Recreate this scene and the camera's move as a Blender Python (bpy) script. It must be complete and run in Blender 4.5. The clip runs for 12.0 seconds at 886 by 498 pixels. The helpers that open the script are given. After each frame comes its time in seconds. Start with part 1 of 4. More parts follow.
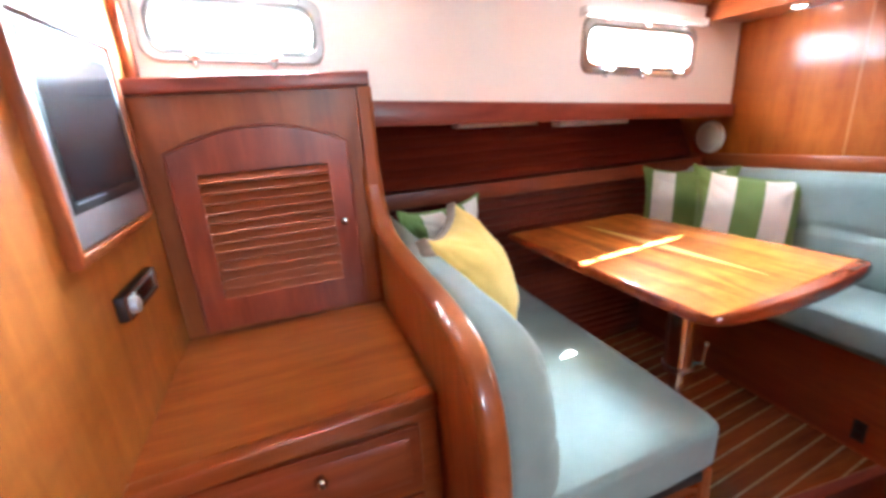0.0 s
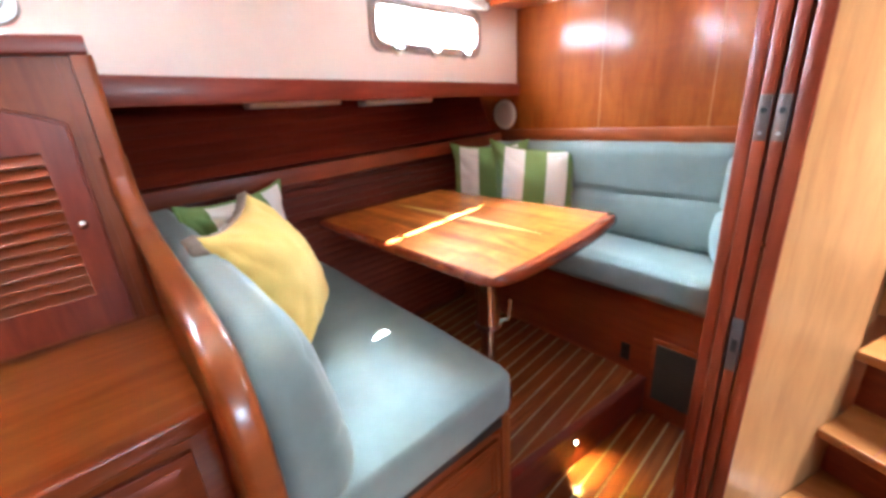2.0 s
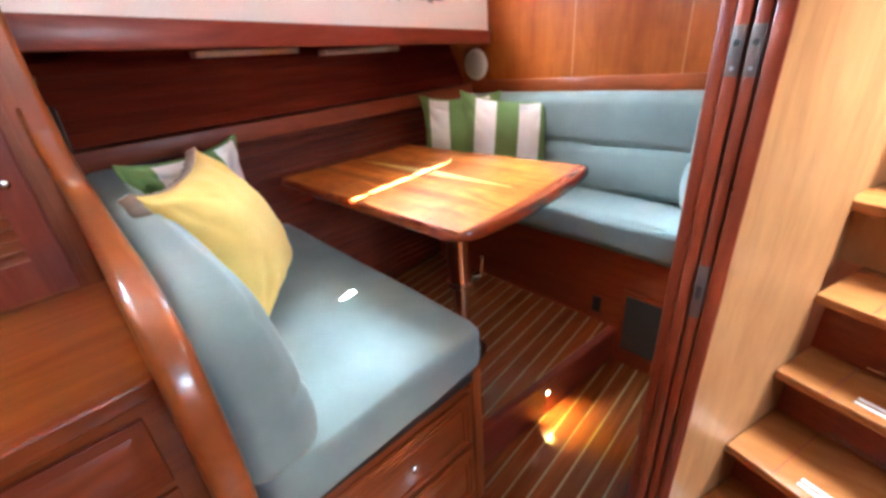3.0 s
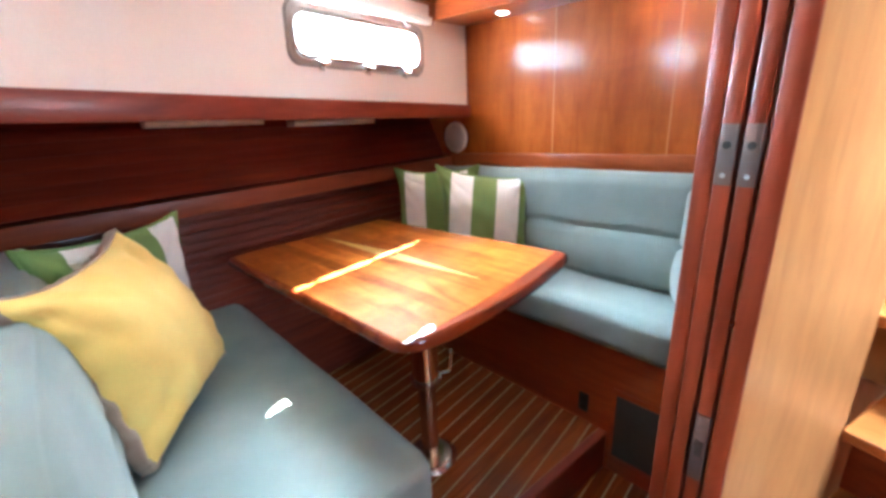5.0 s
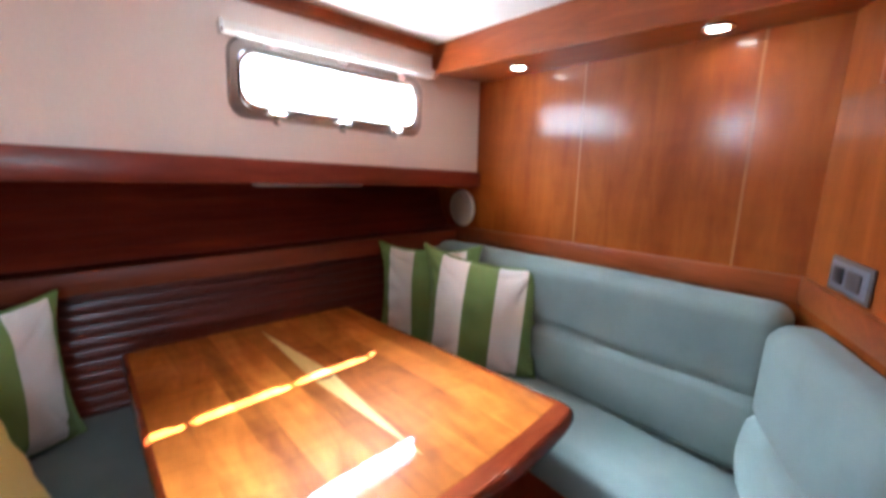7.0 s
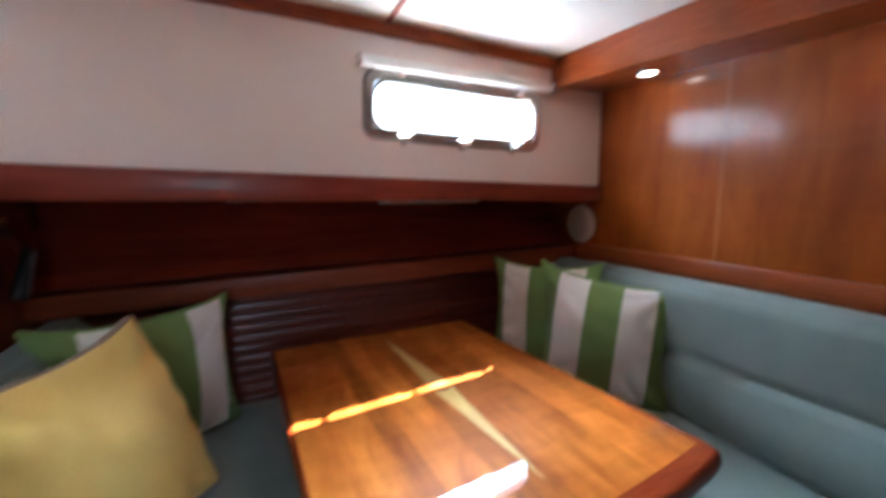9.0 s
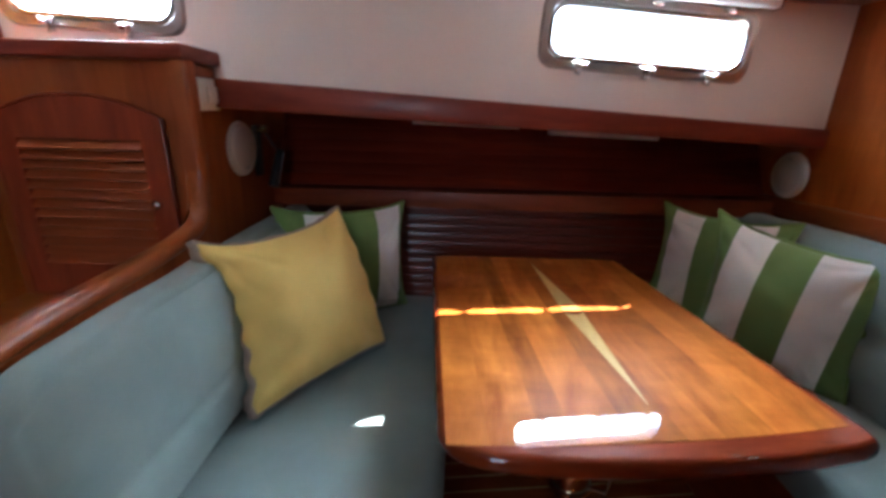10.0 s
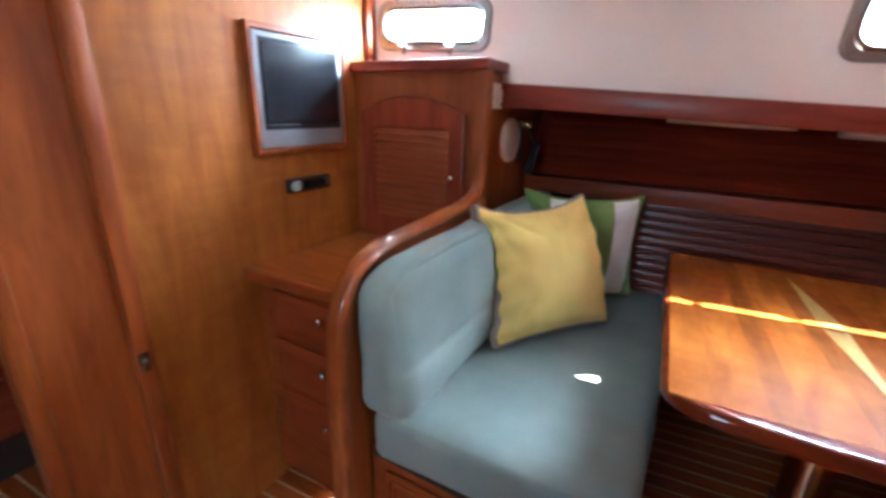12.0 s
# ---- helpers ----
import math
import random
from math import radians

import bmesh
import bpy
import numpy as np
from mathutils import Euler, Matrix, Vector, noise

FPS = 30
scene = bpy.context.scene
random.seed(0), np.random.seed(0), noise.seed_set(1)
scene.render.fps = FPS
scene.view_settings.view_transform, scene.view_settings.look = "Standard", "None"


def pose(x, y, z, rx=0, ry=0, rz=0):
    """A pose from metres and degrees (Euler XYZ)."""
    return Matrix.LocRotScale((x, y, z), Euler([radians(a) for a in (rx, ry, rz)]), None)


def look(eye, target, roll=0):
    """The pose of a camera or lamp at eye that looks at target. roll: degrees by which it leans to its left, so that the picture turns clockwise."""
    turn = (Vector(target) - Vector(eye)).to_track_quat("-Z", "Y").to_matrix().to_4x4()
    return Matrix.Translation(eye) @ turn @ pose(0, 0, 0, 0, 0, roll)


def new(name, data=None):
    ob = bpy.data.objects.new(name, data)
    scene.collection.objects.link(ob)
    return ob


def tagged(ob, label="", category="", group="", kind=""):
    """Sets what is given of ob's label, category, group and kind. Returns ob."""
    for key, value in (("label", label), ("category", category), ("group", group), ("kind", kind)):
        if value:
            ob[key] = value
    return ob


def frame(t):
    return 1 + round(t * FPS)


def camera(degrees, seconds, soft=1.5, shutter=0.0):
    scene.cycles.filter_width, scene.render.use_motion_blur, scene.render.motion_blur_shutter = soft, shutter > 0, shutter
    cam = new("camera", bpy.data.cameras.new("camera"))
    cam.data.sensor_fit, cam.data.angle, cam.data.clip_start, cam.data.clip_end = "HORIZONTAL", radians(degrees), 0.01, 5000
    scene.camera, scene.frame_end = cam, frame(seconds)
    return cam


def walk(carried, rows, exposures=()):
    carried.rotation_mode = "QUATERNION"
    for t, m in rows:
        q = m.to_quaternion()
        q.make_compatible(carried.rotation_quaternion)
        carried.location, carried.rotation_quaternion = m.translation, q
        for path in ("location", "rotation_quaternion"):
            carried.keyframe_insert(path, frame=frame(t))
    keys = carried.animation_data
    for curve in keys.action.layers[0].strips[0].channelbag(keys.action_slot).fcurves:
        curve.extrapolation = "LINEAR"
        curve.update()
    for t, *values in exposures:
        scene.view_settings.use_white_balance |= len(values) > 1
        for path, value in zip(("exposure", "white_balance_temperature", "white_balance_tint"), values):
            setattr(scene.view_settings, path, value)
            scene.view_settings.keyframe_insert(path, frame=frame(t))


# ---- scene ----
cam = camera(92.4, 12.0, 3.3, 0.5)
PATH = [
    (0, (0.007, -0.116, 1.326), (0.626, 1.689, 0.727), -3.9),
    (0.5, (0.036, -0.136, 1.321), (0.824, 1.596, 0.704), -3.7),
    (1, (0.089, -0.149, 1.317), (1.024, 1.508, 0.699), -3.8),
    (1.5, (0.129, -0.158, 1.315), (1.203, 1.407, 0.685), -4.0),
    (2, (0.165, -0.162, 1.301), (1.343, 1.288, 0.588), -4.0),
    (2.5, (0.18, -0.157, 1.275), (1.384, 1.202, 0.438), -3.8),
    (2.7, (0.188, -0.161, 1.266), (1.38, 1.171, 0.368), -4.4),
    (4.3, (0.33, -0.129, 1.296), (1.605, 1.256, 0.618), -3.4),
    (4.5, (0.335, -0.123, 1.298), (1.632, 1.252, 0.644), -3.2),
    (5, (0.425, -0.091, 1.292), (1.712, 1.299, 0.653), -2.9),
    (5.5, (0.545, -0.023, 1.309), (1.742, 1.46, 0.701), -2.4),
    (6, (0.645, 0.039, 1.322), (1.766, 1.564, 0.677), -3.2),
    (6.5, (0.77, 0.084, 1.326), (1.929, 1.606, 0.743), -0.9),
    (7, (0.856, 0.1, 1.343), (2.049, 1.651, 0.926), 0.8),
    (7.2, (0.859, 0.101, 1.355), (2.08, 1.653, 1.039), -0.3),
    (8.8, (0.832, 0.128, 1.356), (1.783, 1.874, 1.14), -1.4),
    (9, (0.833, 0.116, 1.335), (1.598, 1.934, 1.0), -1.0),
    (9.5, (0.883, 0.045, 1.311), (1.133, 1.973, 0.837), 2.0),
    (10, (0.873, 0.006, 1.313), (0.846, 1.909, 0.698), 1.5),
    (10.5, (0.864, -0.067, 1.308), (0.708, 1.799, 0.603), 0.5),
    (11, (0.844, -0.115, 1.296), (0.484, 1.715, 0.575), 1.5),
    (11.5, (0.852, -0.184, 1.291), (0.174, 1.576, 0.627), 2.0),
    (12, (0.841, -0.227, 1.302), (-0.102, 1.418, 0.666), 1.7),
]
EXPOSURES = [(0.0, 5.72, 6000, 10), (2.7, 5.7, 5900, 10), (5.5, 5.46, 5950, 9.5), (6.5, 5.1, 5900, 9.5), (7.0, 4.85, 5850, 9.5), (8.8, 4.15, 5850, 9), (10.0, 3.92, 5750, 9), (11.0, 4.24, 5600, 9), (12.0, 4.66, 5700, 9)]
walk(cam, [(t, look(eye, target, roll)) for t, eye, target, roll in PATH], EXPOSURES)

# ---- world, sun, large lights ----
SUN_TO = Vector((0.318, 0.354, 0.60)).normalized()
world = bpy.data.worlds.new("sky")
scene.world = world
world.use_nodes = True
wn = world.node_tree.nodes
sky = wn.new("ShaderNodeTexSky")
sky.sky_type, sky.sun_disc = "NISHITA", False
sky.sun_elevation, sky.sun_rotation = math.asin(SUN_TO.z), math.atan2(SUN_TO.x, SUN_TO.y)
wn["Background"].inputs["Strength"].default_value = 0.10
world.node_tree.links.new(sky.outputs[0], wn["Background"].inputs["Color"])
sun = new("sun", bpy.data.lights.new("sun", "SUN"))
sun.data.energy, sun.data.angle, sun.data.color = 5.0, radians(0.5), (1.0, 0.95, 0.86)
sun.matrix_world = look(SUN_TO * 10, (0, 0, 0))


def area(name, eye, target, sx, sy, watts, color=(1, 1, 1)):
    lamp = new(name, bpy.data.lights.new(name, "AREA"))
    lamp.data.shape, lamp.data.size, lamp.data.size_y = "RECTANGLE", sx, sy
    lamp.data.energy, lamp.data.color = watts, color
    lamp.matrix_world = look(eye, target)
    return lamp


# skylight in the two hull windows, the sky above them and the companionway
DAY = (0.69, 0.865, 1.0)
area("skylight_window", (1.44, 1.52, 1.53), (1.44, 0.0, 1.45), 0.72, 0.30, 0.45, DAY)
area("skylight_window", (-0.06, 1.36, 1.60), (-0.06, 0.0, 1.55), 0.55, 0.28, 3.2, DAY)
area("sky_over_window", (1.85, 2.20, 2.40), (1.42, 1.40, 1.51), 1.1, 0.42, 27.0, DAY)
area("sky_over_window", (2.72, 2.10, 2.20), (1.42, 1.40, 1.51), 0.9, 0.6, 12.0, DAY)
area("sky_over_window", (1.05, 2.20, 2.28), (1.42, 1.40, 1.51), 1.2, 1.0, 3.0, DAY)
area("sky_over_window", (0.20, 1.85, 2.16), (-0.06, 1.25, 1.60), 0.70, 0.50, 6.0, DAY)
area("skylight_companionway", (1.75, -0.62, 2.50), (1.70, -0.22, 0.66), 0.60, 0.46, 4.2, (0.70, 0.86, 1.0))
# added fill from behind, shining in through a made-up far side opening
area("fill_far_side", (0.45, -2.35, 1.55), (0.6, 0.0, 1.0), 0.53, 0.27, 0.66, DAY)


# ---- materials ----
def material(name):
    m = bpy.data.materials.new(name)
    m.use_nodes = True
    nt = m.node_tree
    return m, nt, nt.nodes["Principled BSDF"]


def node(nt, kind, **sockets):
    n = nt.nodes.new(kind)
    for key, value in sockets.items():
        n.inputs[key.replace("_", " ")].default_value = value
    return n


def ramp(nt, stops, interpolation="LINEAR"):
    r = nt.nodes.new("ShaderNodeValToRGB")
    r.color_ramp.interpolation = interpolation
    while len(r.color_ramp.elements) < len(stops):
        r.color_ramp.elements.new(0.5)
    for e, (p, c) in zip(r.color_ramp.elements, stops):
        e.position, e.color = p, (*c, 1)
    return r


def mixed(nt, fac, a, b, blend="MIX"):
    m = nt.nodes.new("ShaderNodeMix")
    m.data_type, m.blend_type = "RGBA", blend
    for sock, v in ((m.inputs[0], fac), (m.inputs[6], a), (m.inputs[7], b)):
        if isinstance(v, bpy.types.NodeSocket):
            nt.links.new(v, sock)
        else:
            sock.default_value = v if isinstance(v, float) else (*v, 1)
    return m.outputs[2]


def wood(name, dark, light, grain="z", rough=0.28, coat=0.35, stretch=14.0, vary=0.16, coat_rough=0.12, bend=0.8, streak=0.55, figure=0.0):
    """Varnished wood: long grain streaks along one axis, broad tone drift, pores, tone by piece."""
    m, nt, p = material(name)
    co = nt.nodes.new("ShaderNodeTexCoord")
    mp = nt.nodes.new("ShaderNodeMapping")
    s = {"x": (1.2, stretch, stretch), "y": (stretch, 1.2, stretch), "z": (stretch, stretch, 1.2)}[grain]
    mp.inputs["Scale"].default_value = s
    nt.links.new(co.outputs["Object"], mp.inputs[0])
    info = nt.nodes.new("ShaderNodeObjectInfo")
    shift = nt.nodes.new("ShaderNodeVectorMath")
    shift.operation = "MULTIPLY_ADD"
    shift.inputs[1].default_value = (1, 1, 1)
    off = nt.nodes.new("ShaderNodeMath")
    off.operation = "MULTIPLY"
    off.inputs[1].default_value = 23.0
    nt.links.new(info.outputs["Random"], off.inputs[0])
    nt.links.new(mp.outputs[0], shift.inputs[0])
    nt.links.new(off.outputs[0], shift.inputs[2])
    n1 = node(nt, "ShaderNodeTexNoise", Scale=2.2, Detail=6.0, Roughness=0.58, Distortion=bend)
    n2 = node(nt, "ShaderNodeTexNoise", Scale=9.0, Detail=5.0, Roughness=0.7)
    n3 = node(nt, "ShaderNodeTexNoise", Scale=1.7, Detail=2.0)
    for n in (n1, n2):
        nt.links.new(shift.outputs[0], n.inputs["Vector"])
    nt.links.new(co.outputs["Object"], n3.inputs["Vector"])
    mid = tuple((a + b) / 2 for a, b in zip(dark, light))
    r1 = ramp(nt, [(0.32, dark), (0.52, mid), (0.70, light)])
    nt.links.new(n1.outputs["Fac"], r1.inputs[0])
    r2 = ramp(nt, [(0.30, (0.62, 0.55, 0.5)), (0.62, (1, 1, 1))])
    nt.links.new(n2.outputs["Fac"], r2.inputs[0])
    c = mixed(nt, streak, r1.outputs[0], r2.outputs[0], "MULTIPLY")
    r3 = ramp(nt, [(0.3, (0.80, 0.76, 0.72)), (0.7, (1.12, 1.10, 1.06))])
    nt.links.new(n3.outputs["Fac"], r3.inputs[0])
    c = mixed(nt, 0.6, c, r3.outputs[0], "MULTIPLY")
    if figure:
        # cross figure: short shimmering bars across the grain
        fm = nt.nodes.new("ShaderNodeMapping")
        fm.inputs["Scale"].default_value = {"x": (22, 7, 7), "y": (7, 22, 7), "z": (7, 7, 22)}[grain]
        n4 = node(nt, "ShaderNodeTexNoise", Scale=1.0, Detail=3.0, Roughness=0.5, Distortion=0.6)
        nt.links.new(co.outputs["Object"], fm.inputs[0])
        nt.links.new(fm.outputs[0], n4.inputs["Vector"])
        r4 = ramp(nt, [(0.35, (0.72, 0.68, 0.60)), (0.62, (1.10, 1.12, 1.14))])
        nt.links.new(n4.outputs["Fac"], r4.inputs[0])
        c = mixed(nt, figure, c, r4.outputs[0], "MULTIPLY")
    hsv = nt.nodes.new("ShaderNodeHueSaturation")
    val = nt.nodes.new("ShaderNodeMapRange")
    val.inputs["To Min"].default_value, val.inputs["To Max"].default_value = 1 - vary, 1 + vary
    nt.links.new(info.outputs["Random"], val.inputs["Value"])
    nt.links.new(val.outputs[0], hsv.inputs["Value"])
    nt.links.new(c, hsv.inputs["Color"])
    nt.links.new(hsv.outputs[0], p.inputs["Base Color"])
    rr = nt.nodes.new("ShaderNodeMapRange")
    rr.inputs["To Min"].default_value, rr.inputs["To Max"].default_value = rough - 0.06, rough + 0.10
    nt.links.new(n3.outputs["Fac"], rr.inputs["Value"])
    nt.links.new(rr.outputs[0], p.inputs["Roughness"])
    b = node(nt, "ShaderNodeBump", Strength=0.10, Distance=0.0008)
    nt.links.new(n2.outputs["Fac"], b.inputs["Height"])
    nt.links.new(b.outputs[0], p.inputs["Normal"])
    p.inputs["Coat Weight"].default_value, p.inputs["Coat Roughness"].default_value = coat, coat_rough
    p.inputs["Specular IOR Level"].default_value = 0.02 if coat > 0.9 else 0.3
    return m


def cloth(name, dark, light, weave=900.0, rough=0.9, sheen=0.25):
    """Woven upholstery: fine weave, soft blotches where the pile lies differently."""
    m, nt, p = material(name)
    co = nt.nodes.new("ShaderNodeTexCoord")
    n1 = node(nt, "ShaderNodeTexNoise", Scale=5.0, Detail=4.0, Roughness=0.6)
    n2 = node(nt, "ShaderNodeTexNoise", Scale=weave, Detail=2.0)
    for n in (n1, n2):
        nt.links.new(co.outputs["Object"], n.inputs["Vector"])
    r1 = ramp(nt, [(0.3, dark), (0.72, light)])
    nt.links.new(n1.outputs["Fac"], r1.inputs[0])
    r2 = ramp(nt, [(0.3, (0.8, 0.8, 0.8)), (0.7, (1.08, 1.08, 1.08))])
    nt.links.new(n2.outputs["Fac"], r2.inputs[0])
    nt.links.new(mixed(nt, 0.6, r1.outputs[0], r2.outputs[0], "MULTIPLY"), p.inputs["Base Color"])
    p.inputs["Roughness"].default_value = rough
    p.inputs["Sheen Weight"].default_value, p.inputs["Sheen Roughness"].default_value = sheen, 0.5
    b = node(nt, "ShaderNodeBump", Strength=0.25, Distance=0.0006)
    nt.links.new(n2.outputs["Fac"], b.inputs["Height"])
    nt.links.new(b.outputs[0], p.inputs["Normal"])
    return m


def striped(name, a, b, half, cuts=(0.135, 0.375, 0.625, 0.865)):
    """Woven stripes across the pillow: five bands, the outer ones narrow."""
    m = cloth(name, a, a, 1100.0, 0.85, 0.15)
    nt = m.node_tree
    co = nt.nodes.new("ShaderNodeTexCoord")
    sep = nt.nodes.new("ShaderNodeSeparateXYZ")
    nt.links.new(co.outputs["Object"], sep.inputs[0])
    mr = nt.nodes.new("ShaderNodeMapRange")
    mr.inputs["From Min"].default_value, mr.inputs["From Max"].default_value = -half, half
    nt.links.new(sep.outputs[0], mr.inputs["Value"])
    r = ramp(nt, [(0.0, a)] + [(c, b if i % 2 == 0 else a) for i, c in enumerate(cuts)], "CONSTANT")
    nt.links.new(mr.outputs[0], r.inputs[0])
    p = nt.nodes["Principled BSDF"]
    old = p.inputs["Base Color"].links[0].from_socket
    n = node(nt, "ShaderNodeTexNoise", Scale=700.0, Detail=2.0)
    nt.links.new(co.outputs["Object"], n.inputs["Vector"])
    r2 = ramp(nt, [(0.3, (0.82, 0.82, 0.82)), (0.7, (1.06, 1.06, 1.06))])
    nt.links.new(n.outputs["Fac"], r2.inputs[0])
    nt.links.remove(p.inputs["Base Color"].links[0])
    nt.links.new(mixed(nt, 0.7, r.outputs[0], r2.outputs[0], "MULTIPLY"), p.inputs["Base Color"])
    return m


def plain(name, color, rough=0.5, metal=0.0, grain=40.0, amount=0.12, bump=0.05):
    m, nt, p = material(name)
    co = nt.nodes.new("ShaderNodeTexCoord")
    n = node(nt, "ShaderNodeTexNoise", Scale=grain, Detail=4.0, Roughness=0.6)
    nt.links.new(co.outputs["Object"], n.inputs["Vector"])
    r = ramp(nt, [(0.3, tuple(c * (1 - amount) for c in color)), (0.7, tuple(min(1, c * (1 + amount)) for c in color))])
    nt.links.new(n.outputs["Fac"], r.inputs[0])
    nt.links.new(r.outputs[0], p.inputs["Base Color"])
    p.inputs["Roughness"].default_value, p.inputs["Metallic"].default_value = rough, metal
    b = node(nt, "ShaderNodeBump", Strength=bump, Distance=0.001)
    nt.links.new(n.outputs["Fac"], b.inputs["Height"])
    nt.links.new(b.outputs[0], p.inputs["Normal"])
    return m


def glow(name, color, strength):
    m, nt, p = material(name)
    p.inputs["Emission Color"].default_value, p.inputs["Emission Strength"].default_value = (*color, 1), strength
    p.inputs["Base Color"].default_value = (*color, 1)
    return m


def clear_glass(name):
    m, nt, p = material(name)
    p.inputs["Base Color"].default_value = (1, 1, 1, 1)
    p.inputs["Transmission Weight"].default_value, p.inputs["Roughness"].default_value, p.inputs["IOR"].default_value = 1.0, 0.0, 1.02
    return m


CHERRY_Z = wood("cherry_upright_grain", (0.24, 0.048, 0.010), (0.40, 0.100, 0.022), "z", 0.36, 0.12, 10.0, 0.10, 0.12, 1.0, 0.4)
CHERRY_X = wood("cherry_long_grain", (0.22, 0.040, 0.009), (0.37, 0.086, 0.020), "x", 0.28, 0.3, 9.0, 0.10, 0.12, 1.0, 0.4)
CHERRY_Y = wood("cherry_cross_grain", (0.22, 0.040, 0.009), (0.37, 0.086, 0.020), "y", 0.28, 0.3, 9.0, 0.10, 0.12, 1.0, 0.4)
LOCKER_Z = wood("locker_veneer", (0.235, 0.046, 0.010), (0.36, 0.092, 0.020), "z", 0.42, 0.05, 8.0, 0.05, 0.2, 0.8, 0.3, 0.2)
DESK_X = wood("desk_veneer", (0.28, 0.058, 0.011), (0.43, 0.115, 0.022), "x", 0.28, 0.4, 9.0, 0.06, 0.12, 1.0, 0.4)
BASE_Y = wood("settee_base_veneer", (0.28, 0.043, 0.010), (0.42, 0.082, 0.018), "y", 0.30, 0.25, 9.0, 0.06, 0.15, 0.9, 0.35)
PANEL_Z = wood("bulkhead_veneer", (0.230, 0.043, 0.005), (0.345, 0.086, 0.011), "z", 0.50, 0.46, 7.0, 0.16, 0.16, 0.6, 0.18, 0.22)
PANEL_Z.node_tree.nodes["Principled BSDF"].inputs["Specular IOR Level"].default_value = 0.1
HONEY_Z = wood("honey_veneer", (0.32, 0.082, 0.012), (0.47, 0.152, 0.026), "z", 0.40, 0.10, 7.0, 0.05, 0.2, 0.8, 0.2, 0.36)
MAHOG_X = wood("mahogany_long", (0.165, 0.023, 0.012), (0.26, 0.046, 0.024), "x", 0.36, 0.12, 10.0, 0.08, 0.2, 0.8, 0.4)
MAHOG_Z = wood("mahogany_upright", (0.19, 0.028, 0.011), (0.30, 0.054, 0.020), "z", 0.34, 0.16, 10.0, 0.08, 0.2, 0.8, 0.4)
MAHOG_Y = wood("mahogany_cross", (0.18, 0.026, 0.010), (0.29, 0.052, 0.017), "y", 0.27, 0.35)
DRAWER = wood("drawer_front_wood", (0.24, 0.040, 0.012), (0.37, 0.078, 0.022), "x", 0.34, 0.16, 10.0, 0.06, 0.2, 0.8, 0.4)
LOUVRE = wood("louvre_wood", (0.27, 0.052, 0.015), (0.38, 0.086, 0.024), "x", 0.42, 0.06, 12.0, 0.06)
LEDGE = wood("ledge_wood", (0.19, 0.032, 0.010), (0.30, 0.062, 0.018), "x", 0.44, 0.04, 9.0, 0.06, 0.2, 0.9, 0.35)
SLATS = wood("lower_slat_wood", (0.125, 0.016, 0.007), (0.20, 0.031, 0.011), "x", 0.40, 0.30, 12.0, 0.14, 0.22)
LINING = wood("hull_lining_wood", (0.135, 0.015, 0.006), (0.23, 0.032, 0.010), "x", 0.55, 0.0)
LINING.node_tree.nodes["Principled BSDF"].inputs["Specular IOR Level"].default_value = 0.12
TABLE_Y = wood("table_wood", (0.25, 0.054, 0.008), (0.53, 0.160, 0.024), "y", 0.42, 1.0, 5.0, 0.20, 0.02, 1.1, 0.3, 0.5)
TABLE_X = wood("table_border_wood", (0.13, 0.016, 0.005), (0.27, 0.044, 0.010), "x", 0.42, 1.0, 8.0, 0.05, 0.015, 1.0, 0.25)
RAIL = wood("rail_wood", (0.25, 0.055, 0.012), (0.36, 0.092, 0.022), "y", 0.28, 0.4, 9.0, 0.05, 0.17, 0.4, 0.2)
TEAK = wood("cabin_sole_teak", (0.19, 0.046, 0.012), (0.33, 0.090, 0.024), "x", 0.2, 0.6, 16.0, 0.2, 0.08)
HOLLY = wood("holly_strip", (0.50, 0.36, 0.17), (0.62, 0.47, 0.25), "x", 0.25, 0.5, 12.0, 0.05)
INLAY = wood("maple_inlay", (0.56, 0.36, 0.13), (0.68, 0.46, 0.18), "y", 0.42, 1.0, 9.0, 0.02, 0.02)
LIGHT_Z = wood("pale_veneer", (0.42, 0.180, 0.062), (0.55, 0.270, 0.102), "z", 0.40, 0.10, 6.0, 0.05, 0.2, 1.2, 0.35)
SATIN = plain("satin_steel", (0.15, 0.115, 0.105), 0.55, 0.7, 60.0, 0.08)
JOINT = wood("pale_edge_strip", (0.36, 0.12, 0.028), (0.48, 0.19, 0.05), "z", 0.4, 0.2, 6.0, 0.05)
STAIR = wood("stair_tread_wood", (0.33, 0.105, 0.026), (0.46, 0.180, 0.050), "y", 0.2, 0.6, 6.0, 0.08)
BLUE = cloth("blue_green_upholstery", (0.190, 0.240, 0.221), (0.248, 0.302, 0.277), 1000.0, 0.88, 0.14)
YELLOW = cloth("yellow_linen", (0.87, 0.60, 0.15), (0.95, 0.70, 0.21), 800.0, 0.9, 0.1)
FRINGE = cloth("brown_fringe", (0.30, 0.21, 0.15), (0.48, 0.36, 0.27), 500.0, 0.95, 0.1)
STRIPES = striped("green_white_stripes", (0.19, 0.295, 0.085), (0.87, 0.84, 0.79), 0.205)
STRIPES_SHIFTED = striped("green_white_stripes_shifted", (0.19, 0.295, 0.085), (0.87, 0.84, 0.79), 0.205, (0.18, 0.46, 0.74, 0.955))
GREEN = cloth("green_edging", (0.18, 0.28, 0.08), (0.22, 0.33, 0.10), 800.0, 0.9, 0.1)
VINYL = plain("cream_headliner", (0.80, 0.682, 0.618), 0.6, 0.0, 180.0, 0.03, 0.12)
